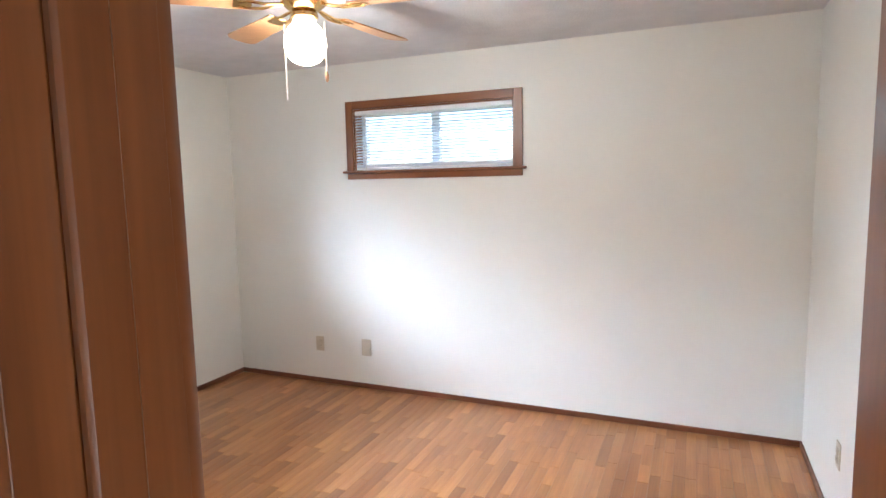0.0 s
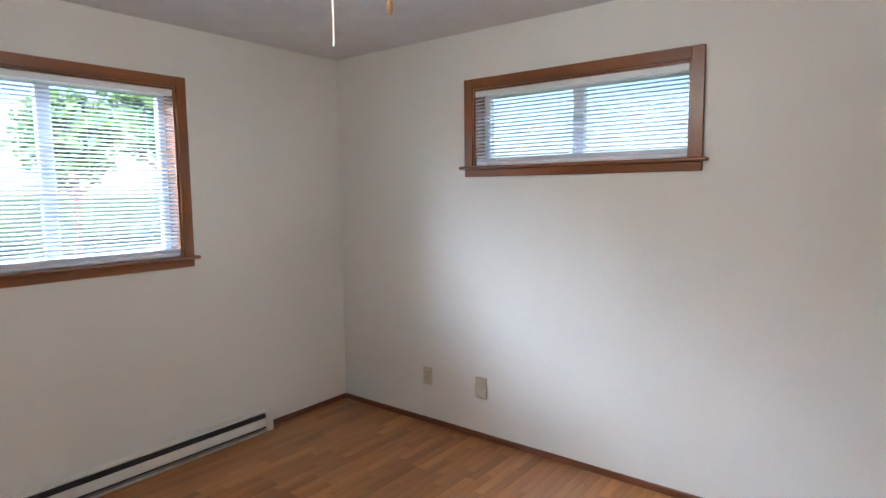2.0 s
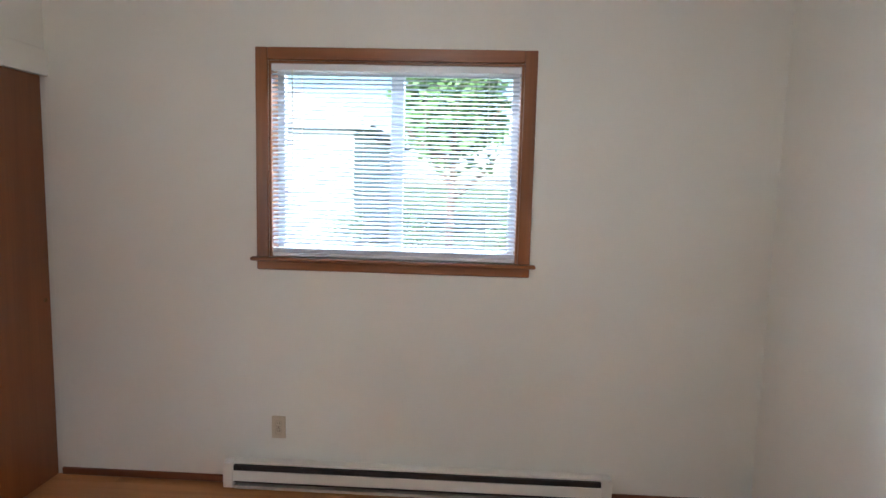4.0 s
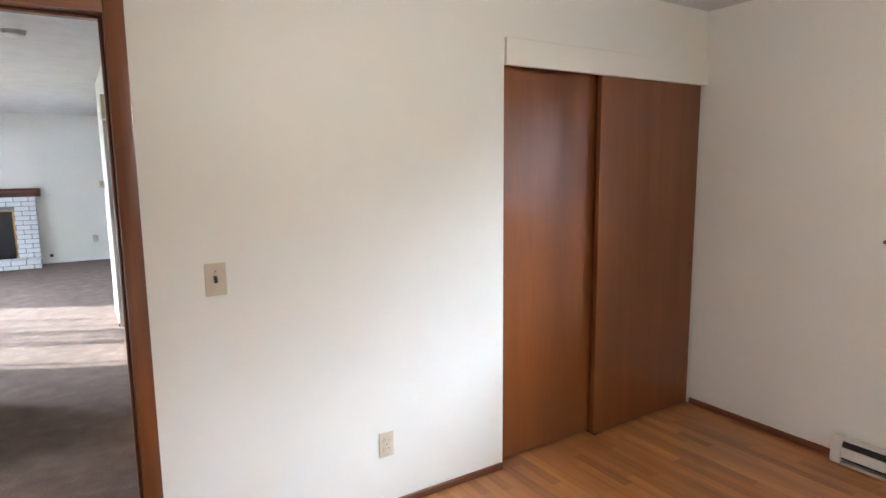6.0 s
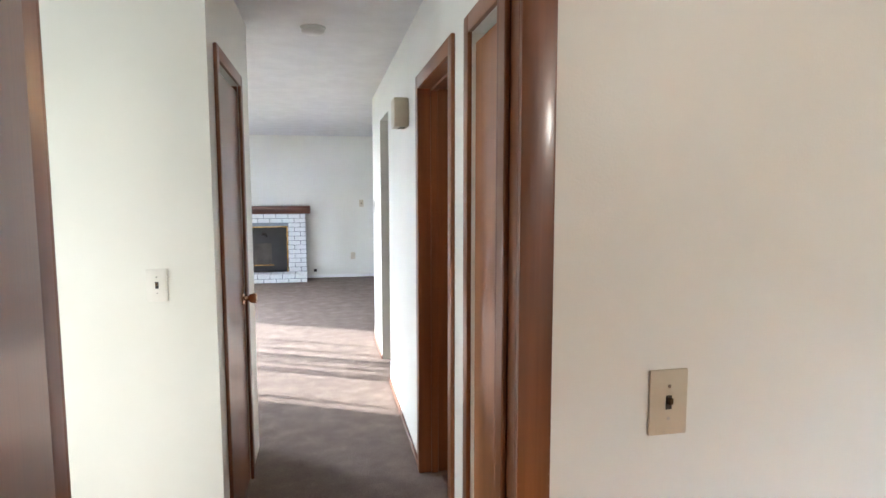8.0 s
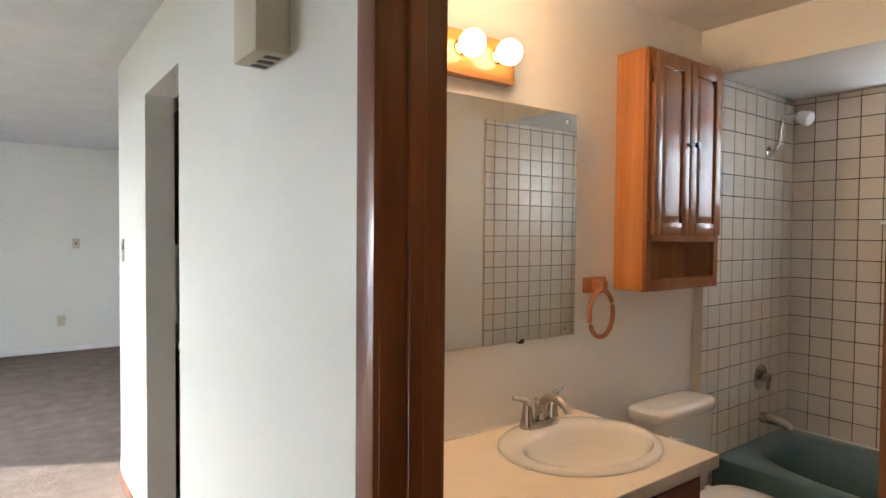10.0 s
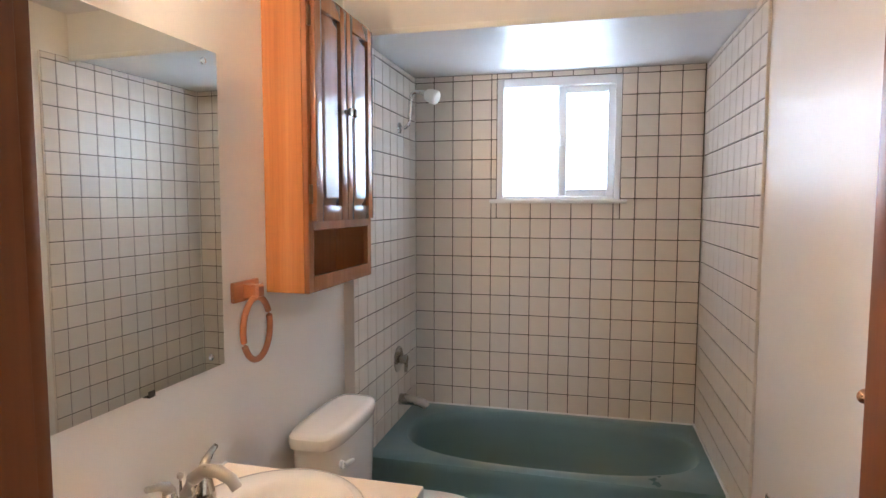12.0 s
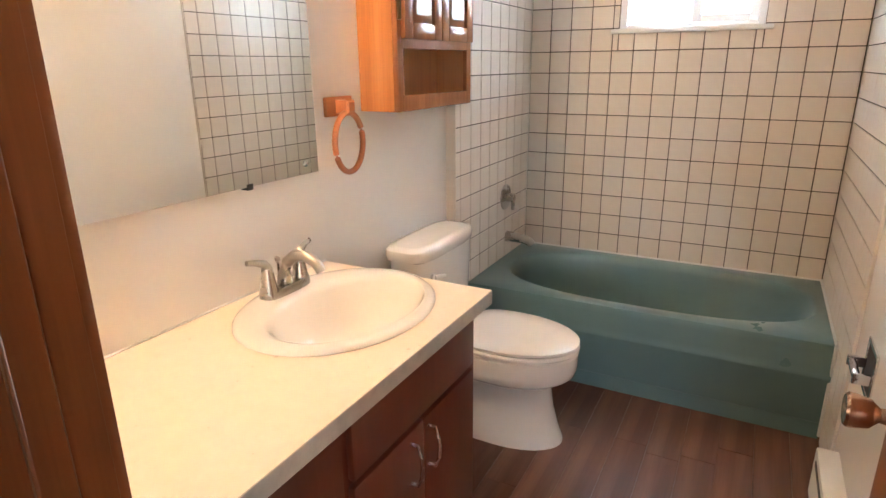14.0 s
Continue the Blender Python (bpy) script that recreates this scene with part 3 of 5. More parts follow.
def bath_window():
    a0, a1, z0, z1 = BW
    w = tagged(new("window_3"), "white vinyl sliding bathroom window with frosted panes", "window", kind="structure")

    def b(p, q, d0, d1, lo, hi, bev=0.003):
        return bx(d0, d1, p, q, lo, hi, bev, 1)
    for p, q, lo, hi in ((a0, a0 + 0.035, z0, z1), (a1 - 0.03, a1, z0, z1), (a0 + 0.035, a1 - 0.03, z1 - 0.045, z1), (a0 + 0.035, a1 - 0.03, z0, z0 + 0.02)):
        part("window_frame", b(p, q, -0.13, -0.002, lo, hi), M_VINYL, w)
    # fixed pane set deep in the frame, sliding sash in front of it
    m0, m1 = -5.333, -5.280
    part("pane", b(a0 + 0.035, m1, -0.096, -0.092, z0 + 0.02, z1 - 0.045, 0), M_FROST, w)
    part("meeting_rail", b(m0, m0 + 0.02, -0.09, -0.07, z0 + 0.02, z1 - 0.045), M_VINYL, w)
    x, q, lo, hi = -0.066, a1 - 0.03, z0 + 0.02, z1 - 0.045
    sash = part("sash", joined(b(m0 + 0.012, m1, x, x + 0.028, lo, hi), b(q - 0.036, q, x, x + 0.028, lo, hi), b(m1, q - 0.036, x, x + 0.028, lo, lo + 0.036), b(m1, q - 0.036, x, x + 0.028, hi - 0.036, hi)), M_VINYL, w, "white vinyl sliding sash")
    part("pane", b(m1, q - 0.036, x + 0.010, x + 0.014, lo + 0.036, hi - 0.036, 0), M_FROST, sash)
    part("latch", b(m0 + 0.02, m0 + 0.034, x + 0.028, x + 0.04, 1.84, 1.89), M_VINYL, sash)
    part("window_sill", bx(-0.002, 0.035, a0 - 0.035, a1 + 0.035, z0 - 0.02, z0 + 0.002, 0.005, 2), M_WHITE, w, "white ledge")


bath_window()


# ---------------------------------------------------------------- plates
def plate(name, label, at, normal, w=0.07, h=0.115, kind="outlet", mat=M_ALMOND, cat="outlet"):
    """Wall plate; local x across, local y out of the wall."""
    t = thing(name, label, cat)
    ang = math.atan2(normal[1], normal[0]) - math.pi / 2
    t.matrix_world = Matrix.Translation(at) @ Matrix.Rotation(ang, 4, "Z")
    part("cover", bx(-w / 2, w / 2, 0, 0.006, -h / 2, h / 2, 0.003, 2), mat, t)
    if kind == "outlet":
        for z in (0.02, -0.02):
            r = part("receptacle", bx(-0.016, 0.016, 0.006, 0.0085, z - 0.014, z + 0.014, 0.004, 2), mat, t)
            for x in (-0.006, 0.006):
                part("slot", bx(x - 0.0012, x + 0.0012, 0.0085, 0.0089, z - 0.002, z + 0.007), M_DARK, r)
        part("screw", lathe([(0.003, 0), (0.003, 0.001), (0, 0.0014)], 10, Matrix.Translation((0, 0.006, 0)) @ Matrix.Rotation(-math.pi / 2, 4, "X")), M_NICKEL, t)
    elif kind == "switch":
        part("slot", bx(-0.006, 0.006, 0.006, 0.0066, -0.013, 0.013), M_DARK, t)
        part("toggle", bx(-0.004, 0.004, 0.006, 0.016, -0.002, 0.010, 0.0015, 1), M_BRONZE, t)
        for z in (0.03, -0.03):
            part("screw", lathe([(0.003, 0), (0.003, 0.001), (0, 0.0014)], 10, Matrix.Translation((0, 0.006, z)) @ Matrix.Rotation(-math.pi / 2, 4, "X")), M_NICKEL, t)
    else:
        part("jack", bx(-0.008, 0.008, 0.006, 0.009, -0.008, 0.008, 0.001, 1), mat, t)
    return t


plate("wall_outlet", "almond plastic outlet plate on the bedroom wall", (0.792, 0, 0.315), (0, -1))
plate("phone_plate", "almond plastic phone jack plate on the bedroom wall", (1.214, 0, 0.319), (0, -1), 0.082, 0.128, "jack")
plate("wall_outlet", "almond plastic outlet plate near the room's corner", (EX, -0.887, 0.352), (-1, 0))
plate("wall_outlet", "almond plastic outlet plate above the baseboard heater", (0, -2.344, 0.302), (1, 0))
plate("light_switch", "almond toggle light switch beside the bedroom door", (2.864, SY, 1.133), (0, 1), 0.075, 0.122, "switch", M_ALMOND, "switch")
plate("wall_outlet", "almond plastic double outlet beside the closet", (2.188, SY, 0.31), (0, 1))
plate("light_switch", "almond toggle light switch on the hall wall", (4.085, -4.86, 1.168), (0, 1), 0.075, 0.122, "switch", M_CREAM, "switch")
plate("light_switch", "small cream switch plate near the fireplace", (2.839, LY, 1.30), (0, 1), 0.075, 0.12, "switch", M_ALMOND, "switch")
plate("wall_outlet", "small cream outlet plate near the fireplace", (2.998, LY, 0.375), (0, 1), 0.08, 0.12)
plate("gas_key_plate", "small cream control box beside the mantel", (3.64, LY, 1.117), (0, 1), 0.10, 0.12, "jack", M_CREAM, "control")
plate("gas_valve_plate", "small dark round gas valve near the floor", (3.655, LY, 0.13), (0, 1), 0.05, 0.05, "jack", M_DARK, "valve")
th = plate("thermostat", "small grey thermostat near the end of the hall", (HWX, -8.4, 1.36), (1, 0), 0.07, 0.13, "jack", M_NICKEL, "thermostat")


# door chime box in the hall
def chime():
    t = thing("door_chime", "cream plastic door chime box high on the hall wall", "door chime", at=(HWX, -6.03, 1.965))
    part("housing", bx(0, 0.085, -0.08, 0.08, -0.08, 0.085, 0.008, 2), M_ALMOND, t)
    for i in range(3):
        part("vent_slot", bx(0.012, 0.05, -0.06 + i * 0.045, -0.04 + i * 0.045, -0.0815, -0.0795), M_DARK, t)
    return t


chime()
sm = thing("smoke_detector", "round white smoke detector on the hall ceiling", "smoke detector", at=(3.515, -6.02, H))
part("base", lathe([(0.07, -0.012), (0.07, 0)], 32), M_WHITE, sm)
part("cover", lathe([(0.0, -0.038), (0.045, -0.038), (0.062, -0.028), (0.064, -0.012)], 32), M_WHITE, sm)


# ---------------------------------------------------------------- bedroom things
def heater(name, label, y0, y1, x_face, out, z1=0.142, depth=0.068):
    t = thing(name, label, "heater")

    def b(d0, d1, p, q, lo, hi, bev=0.002):
        return bx(x_face + out * d0, x_face + out * d1, p, q, lo, hi, bev, 1)
    part("back_plate", b(0.001, 0.012, y0 + 0.05, y1 - 0.05, 0.015, z1), M_CREAM, t)
    part("top_cover", b(0.012, depth - 0.014, y0 + 0.05, y1 - 0.05, z1 - 0.012, z1), M_CREAM, t)
    part("front_cover", b(depth - 0.006, depth, y0 + 0.05, y1 - 0.05, 0.048, z1 - 0.040), M_CREAM, t)
    part("heating_element", b(0.014, depth - 0.010, y0 + 0.05, y1 - 0.05, 0.035, z1 - 0.018, 0), M_DARK, t, "dark fins behind the air slot")
    part("bottom_rail", b(0.012, depth - 0.004, y0 + 0.05, y1 - 0.05, 0.006, 0.022), M_LAMEDGE, t)
    part("end_cap", b(0.001, depth + 0.003, y0, y0 + 0.05, 0.012, z1, 0.004), M_CREAM, t)
    part("end_cap", b(0.001, depth + 0.003, y1 - 0.05, y1, 0.012, z1, 0.004), M_CREAM, t)
    return t


heater("baseboard_heater", "long white electric baseboard heater under the window", -2.60, -0.695, 0.014, 1)


def closet():
    t = thing("sliding_closet_doors", "pair of brown mahogany sliding closet doors", "closet door")
    part("front_door", bx(0.02, 0.868, SY - 0.045, SY - 0.012, 0.008, 2.03, 0.002, 1), M_DOOR, t)
    part("rear_door", bx(0.80, 1.528, SY - 0.098, SY - 0.065, 0.008, 2.03, 0.002, 1), M_DOOR, t)
    pm = Matrix.Translation((0.055, SY - 0.012, 0.92)) @ Matrix.Rotation(-math.pi / 2, 4, "X")
    part("finger_pull", lathe([(0.011, 0), (0.011, 0.0015), (0.008, 0.001), (0.0, 0.0005)], 20, pm), M_BRONZE, t, "small round bronze finger pull")
    part("floor_guide", bx(0.83, 0.86, SY - 0.10, SY - 0.01, 0.0, 0.007), M_DARK, t)
    v = struct("closet_valance", bx(0.0, 1.532, SY - 0.01, SY + 0.018, 2.0, 2.125, 0.003, 1), M_WALL, "off-white painted board hiding the closet track", "trim")


closet()


def ceiling_fan():
    t = thing("ceiling_fan", "ceiling fan with five light wooden blades and lit globe", "ceiling fan", at=(2.03, -1.74, H))
    part("canopy", lathe([(0.07, 0.0), (0.068, -0.02), (0.03, -0.05), (0.012, -0.055)], 32), M_BRASS, t)
    part("motor", lathe([(0.0, -0.05), (0.05, -0.055), (0.085, -0.075), (0.095, -0.11), (0.09, -0.15), (0.06, -0.175), (0.045, -0.18), (0.0, -0.182)], 40), M_BRASS, t, "antique brass motor housing")
    part("light_kit", lathe([(0.0, -0.18), (0.045, -0.18), (0.055, -0.19), (0.055, -0.205), (0.045, -0.213), (0.0, -0.214)], 32), M_BRASS, t)
    part("globe", lathe([(0.0, -0.388), (0.03, -0.385), (0.056, -0.373), (0.077, -0.348), (0.085, -0.312), (0.081, -0.276), (0.064, -0.242), (0.046, -0.225), (0.044, -0.212), (0.0, -0.211)], 40), M_GLOBE, t, "lit opal glass globe").visible_shadow = False
    for k in range(5):
        m = Matrix.Rotation(radians(82 + 72 * k), 4, "Z") @ Matrix.Translation((0, 0, -0.165)) @ Matrix.Rotation(radians(10), 4, "X")
        outline = []
        for u in range(13):
            s = u / 12
            outline.append((0.2 + 0.43 * s, 0.052 + 0.016 * s))
        outline += [(0.655, 0.055), (0.668, 0.03)]
        pts = outline + [(x, -y) for x, y in outline[::-1]]
        bm = loft([[(x, y, -0.003) for x, y in pts], [(x, y, 0.003) for x, y in pts]])
        bm.transform(m)
        bl = part("blade", bm, M_BLADE, t, "light wooden blade")
        arm = joined(tube([(0.08, 0, 0.01), (0.12, 0.012, 0.0), (0.16, 0.02, -0.008), (0.22, 0.03, -0.007), (0.25, 0.02, -0.007)], 0.006, 8),
                     tube([(0.08, 0, 0.01), (0.12, -0.012, 0.0), (0.16, -0.02, -0.008), (0.22, -0.03, -0.007), (0.25, -0.02, -0.007)], 0.006, 8),
                     bx(0.2, 0.27, -0.035, 0.035, -0.008, -0.004, 0.002, 1))
        arm.transform(m)
        part("blade_bracket", arm, M_BRASS, bl, "dark brass bracket")
    part("pull_chain", tube([(-0.085, -0.02, -0.22), (-0.087, -0.02, -0.4), (-0.087, -0.02, -0.52)], 0.0022, 6), M_CORD, t)
    ch = part("pull_chain", tube([(0.075, 0.03, -0.22), (0.077, 0.03, -0.42)], 0.0022, 6), M_CORD, t)
    part("pull_bead", lathe([(0, -0.46), (0.007, -0.45), (0.008, -0.43), (0.003, -0.415), (0, -0.414)], 12, Matrix.Translation((0.077, 0.03, 0))), M_BLADE, ch, "small wooden bead")


ceiling_fan()
bulb_light("fan_lamp", (2.03, -1.74, H - 0.31), 0.07, 6.5, SOFT)

# ---------------------------------------------------------------- bathroom things


def bathtub():
    t = thing("bathtub", "teal enamelled steel bathtub in a tiled alcove", "bathtub")
    x0, x1, y0, y1, zr = 0.012, 0.778, BS + 0.012, BN - 0.012, 0.402
    cx, cy = (x0 + x1) / 2, (y0 + y1) / 2
    n = 64
    outer = []
    for i in range(n):
        a = i * math.tau / n
        c, s = math.cos(a), math.sin(a)
        k = 1 / max(abs(c) / (x1 - x0) * 2, abs(s) / (y1 - y0) * 2)
        outer.append((cx + c * k, cy + s * k))
    # snap the nearest points onto the four corners
    for sx in (x0, x1):
        for sy in (y0, y1):
            j = min(range(n), key=lambda q: (outer[q][0] - sx) ** 2 + (outer[q][1] - sy) ** 2)
            outer[j] = (sx, sy)

    def shrink(d, z):
        return [(min(max(x, x0 + d), x1 - d), min(max(y, y0 + d), y1 - d), z) for x, y in outer]

    def basin(rx, ry, z, oy=0.0, p=2.6):
        out = []
        for x, y in outer:
            a = math.atan2((y - cy) / (y1 - y0), (x - cx) / (x1 - x0))
            c, s = math.cos(a), math.sin(a)
            out.append((cx - 0.01 + rx * math.copysign(abs(c) ** (2 / p), c), cy + oy + ry * math.copysign(abs(s) ** (2 / p), s), z))
        return out
    rings = [shrink(0, zr - 0.04), shrink(0, zr - 0.012), shrink(0.004, zr - 0.003), shrink(0.014, zr),
             basin(0.332, 0.69, zr, 0.035), basin(0.326, 0.683, zr - 0.003, 0.035), basin(0.32, 0.676, zr - 0.012, 0.035), basin(0.309, 0.662, zr - 0.045, 0.03), basin(0.296, 0.642, zr - 0.14, 0.01),
             basin(0.275, 0.60, zr - 0.25, -0.02), basin(0.245, 0.555, zr - 0.30, -0.04), basin(0.18, 0.48, zr - 0.325, -0.05), basin(0.05, 0.2, zr - 0.333, -0.05)]
    part("basin", loft(rings, False, True), M_TUB, t)
    prof = [(x1, zr - 0.04), (x1 + 0.002, 0.30), (x1 + 0.004, 0.276), (x1 + 0.008, 0.268), (x1 + 0.007, 0.258), (x1 + 0.001, 0.246), (x1 - 0.001, 0.078), (x1 - 0.005, 0.072), (x1 - 0.012, 0.068), (x1 - 0.012, 0.0), (x1 - 0.04, 0.0), (x1 - 0.04, zr - 0.04)]
    part("apron", loft([[(x, y0, z) for x, z in prof], [(x, y1, z) for x, z in prof]]), M_TUB, t, "teal front panel with a raised band")
    part("caulk_bead", tube([(x0 + 0.004, y0, zr), (x0 + 0.004, y1, zr)], 0.006, 8), M_WHITE, t)
    part("caulk_bead", tube([(x0, y1 - 0.002, zr), (x1, y1 - 0.002, zr), (x1 + 0.001, y1 - 0.001, 0.02)], 0.006, 8), M_WHITE, t)
    part("drain", lathe([(0.03, 0), (0.03, 0.004), (0.0, 0.005)], 20, Matrix.Translation((cx, y0 + 0.28, zr - 0.333))), M_CHROME, t)


bathtub()


def shower():
    t = thing("shower_head", "chrome shower arm with a white shower head", "shower", at=(0.30, BS + 0.044, 1.915))
    part("flange", lathe([(0.03, 0), (0.028, 0.006), (0.012, 0.012)], 24, Matrix.Rotation(-math.pi / 2, 4, "X")), M_CHROME, t)
    part("arm", tube([(0, 0, 0), (0, 0.03, 0.0), (0, 0.05, 0.012), (0, 0.055, 0.05), (0, 0.06, 0.13), (0, 0.068, 0.165), (0, 0.09, 0.178), (0, 0.13, 0.172)], 0.0095, 12), M_CHROME, t)
    m = Matrix.Translation((0, 0.12, 0.172)) @ Vector((0, 0, 1)).rotation_difference(Vector((0.15, 0.9, -0.35))).to_matrix().to_4x4()
    part("ball_joint", lathe([(0, -0.012), (0.014, -0.008), (0.016, 0.006), (0.012, 0.03)], 20, m), M_CHROME, t)
    hd = part("head", lathe([(0.014, 0.02), (0.026, 0.03), (0.034, 0.05), (0.036, 0.085), (0.030, 0.092), (0, 0.09)], 28, m), M_WHITE, t, "white plastic spray head")
    v = thing("tub_valve", "round nickel tub valve with a single handle", "tap", at=(0.33, BS + 0.044, 0.73))
    part("escutcheon", lathe([(0.068, 0), (0.066, 0.006), (0.05, 0.012), (0.0, 0.014)], 32, Matrix.Rotation(-math.pi / 2, 4, "X")), M_NICKEL, v)
    part("handle", joined(lathe([(0.024, 0.01), (0.022, 0.05), (0.0, 0.054)], 20, Matrix.Rotation(-math.pi / 2, 4, "X")), bx(-0.008, 0.008, 0.035, 0.052, -0.065, 0.0, 0.004, 2)), M_NICKEL, v)
    s = thing("tub_spout", "brushed nickel tub spout above the rim", "tap", at=(0.30, BS + 0.044, 0.508))
    part("body", tube([(0, 0, 0), (0, 0.05, 0), (0, 0.10, -0.004), (0, 0.135, -0.016), (0, 0.145, -0.03)], [0.03, 0.026, 0.024, 0.022, 0.019], 20), M_NICKEL, s)


shower()


def toilet():
    cx = 1.235
    t = thing("toilet", "white porcelain toilet with closed lid and tank", "toilet")
    yb = BS + 0.012

    def rr(rx, ry, y, z, p=4.0):
        return oval(cx, y, rx, ry, z, 40, p)
    yt = yb + 0.095
    part("tank", loft([rr(0.19, 0.075, yt, 0.36), rr(0.205, 0.083, yt, 0.40), rr(0.215, 0.088, yt, 0.60), rr(0.22, 0.09, yt, 0.715)]), M_PORC, t)
    part("tank_lid", loft([rr(0.224, 0.088, yt, 0.714), rr(0.235, 0.094, yt - 0.004, 0.719), rr(0.238, 0.097, yt - 0.004, 0.740), rr(0.236, 0.095, yt - 0.004, 0.755), rr(0.226, 0.086, yt - 0.004, 0.764), rr(0.20, 0.062, yt - 0.004, 0.767)]), M_PORC, t)
    lv = Vector((cx + 0.165, yt + 0.088, 0.655))
    part("flush_lever", joined(lathe([(0.014, 0), (0.014, 0.01), (0, 0.012)], 16, Matrix.Translation(lv) @ Matrix.Rotation(-math.pi / 2, 4, "X")), tube([lv + Vector((0, 0.012, 0)), lv + Vector((-0.03, 0.016, -0.004)), lv + Vector((-0.07, 0.016, -0.012))], [0.008, 0.009, 0.006], 10)), M_WHITE, t, "white flush lever")

    def egg(w, back, front, z, p=2.2):
        """Bowl outline: blunt behind, round in front."""
        out = []
        for i in range(44):
            a = i * math.tau / 44
            c, s = math.cos(a), math.sin(a)
            ry = front if s > 0 else back
            pp = 2.0 if s > 0 else 3.2
            out.append((cx + w * math.copysign(abs(c) ** (2 / pp), c), yb + 0.42 + ry * math.copysign(abs(s) ** (2 / pp), s), z))
        return out
    part("bowl", loft([egg(0.132, 0.30, 0.232, 0.0), egg(0.131, 0.30, 0.231, 0.015), egg(0.120, 0.29, 0.212, 0.06), egg(0.108, 0.28, 0.19, 0.14), egg(0.104, 0.27, 0.178, 0.22), egg(0.110, 0.26, 0.182, 0.25), egg(0.158, 0.245, 0.24, 0.272), egg(0.178, 0.238, 0.264, 0.295), egg(0.183, 0.235, 0.27, 0.32), egg(0.184, 0.235, 0.272, 0.35), egg(0.184, 0.235, 0.272, 0.378), egg(0.176, 0.23, 0.264, 0.386)]), M_PORC, t)
    part("shelf", bx(cx - 0.12, cx + 0.12, yb + 0.02, yb + 0.24, 0.28, 0.362, 0.02, 3), M_PORC, t)
    part("seat", loft([egg(0.183, 0.19, 0.27, 0.388), egg(0.188, 0.195, 0.276, 0.394), egg(0.188, 0.195, 0.276, 0.402), egg(0.183, 0.19, 0.27, 0.407)]), M_PORC, t)
    part("lid", loft([egg(0.181, 0.19, 0.268, 0.409), egg(0.187, 0.195, 0.275, 0.414), egg(0.186, 0.195, 0.274, 0.422), egg(0.17, 0.18, 0.255, 0.429), egg(0.10, 0.12, 0.17, 0.432)]), M_PORC, t)
    for x in (-0.07, 0.07):
        part("lid_hinge", bx(cx + x - 0.02, cx + x + 0.02, yb + 0.205, yb + 0.245, 0.386, 0.42, 0.006, 2), M_PORC, t)


toilet()
VX0, VX1, VYF, VZ = 1.79, BX - 0.003, -5.60, 0.757


def pull(parent, at, axis, length=0.096):
    """Bow handle standing off a front facing +y."""
    a = Vector(at)
    d = Vector((0, 0, 1)) if axis == "z" else Vector((1, 0, 0))
    pts = [a - d * length / 2, a - d * length / 2 + Vector((0, 0.018, 0)), a - d * length / 4 + Vector((0, 0.028, 0)), a + Vector((0, 0.031, 0)), a + d * length / 4 + Vector((0, 0.028, 0)), a + d * length / 2 + Vector((0, 0.018, 0)), a + d * length / 2]
    part("handle", tube(pts, [0.006, 0.0045, 0.0045, 0.005, 0.0045, 0.0045, 0.006], 10), M_CHROME, parent, "chrome bow handle")


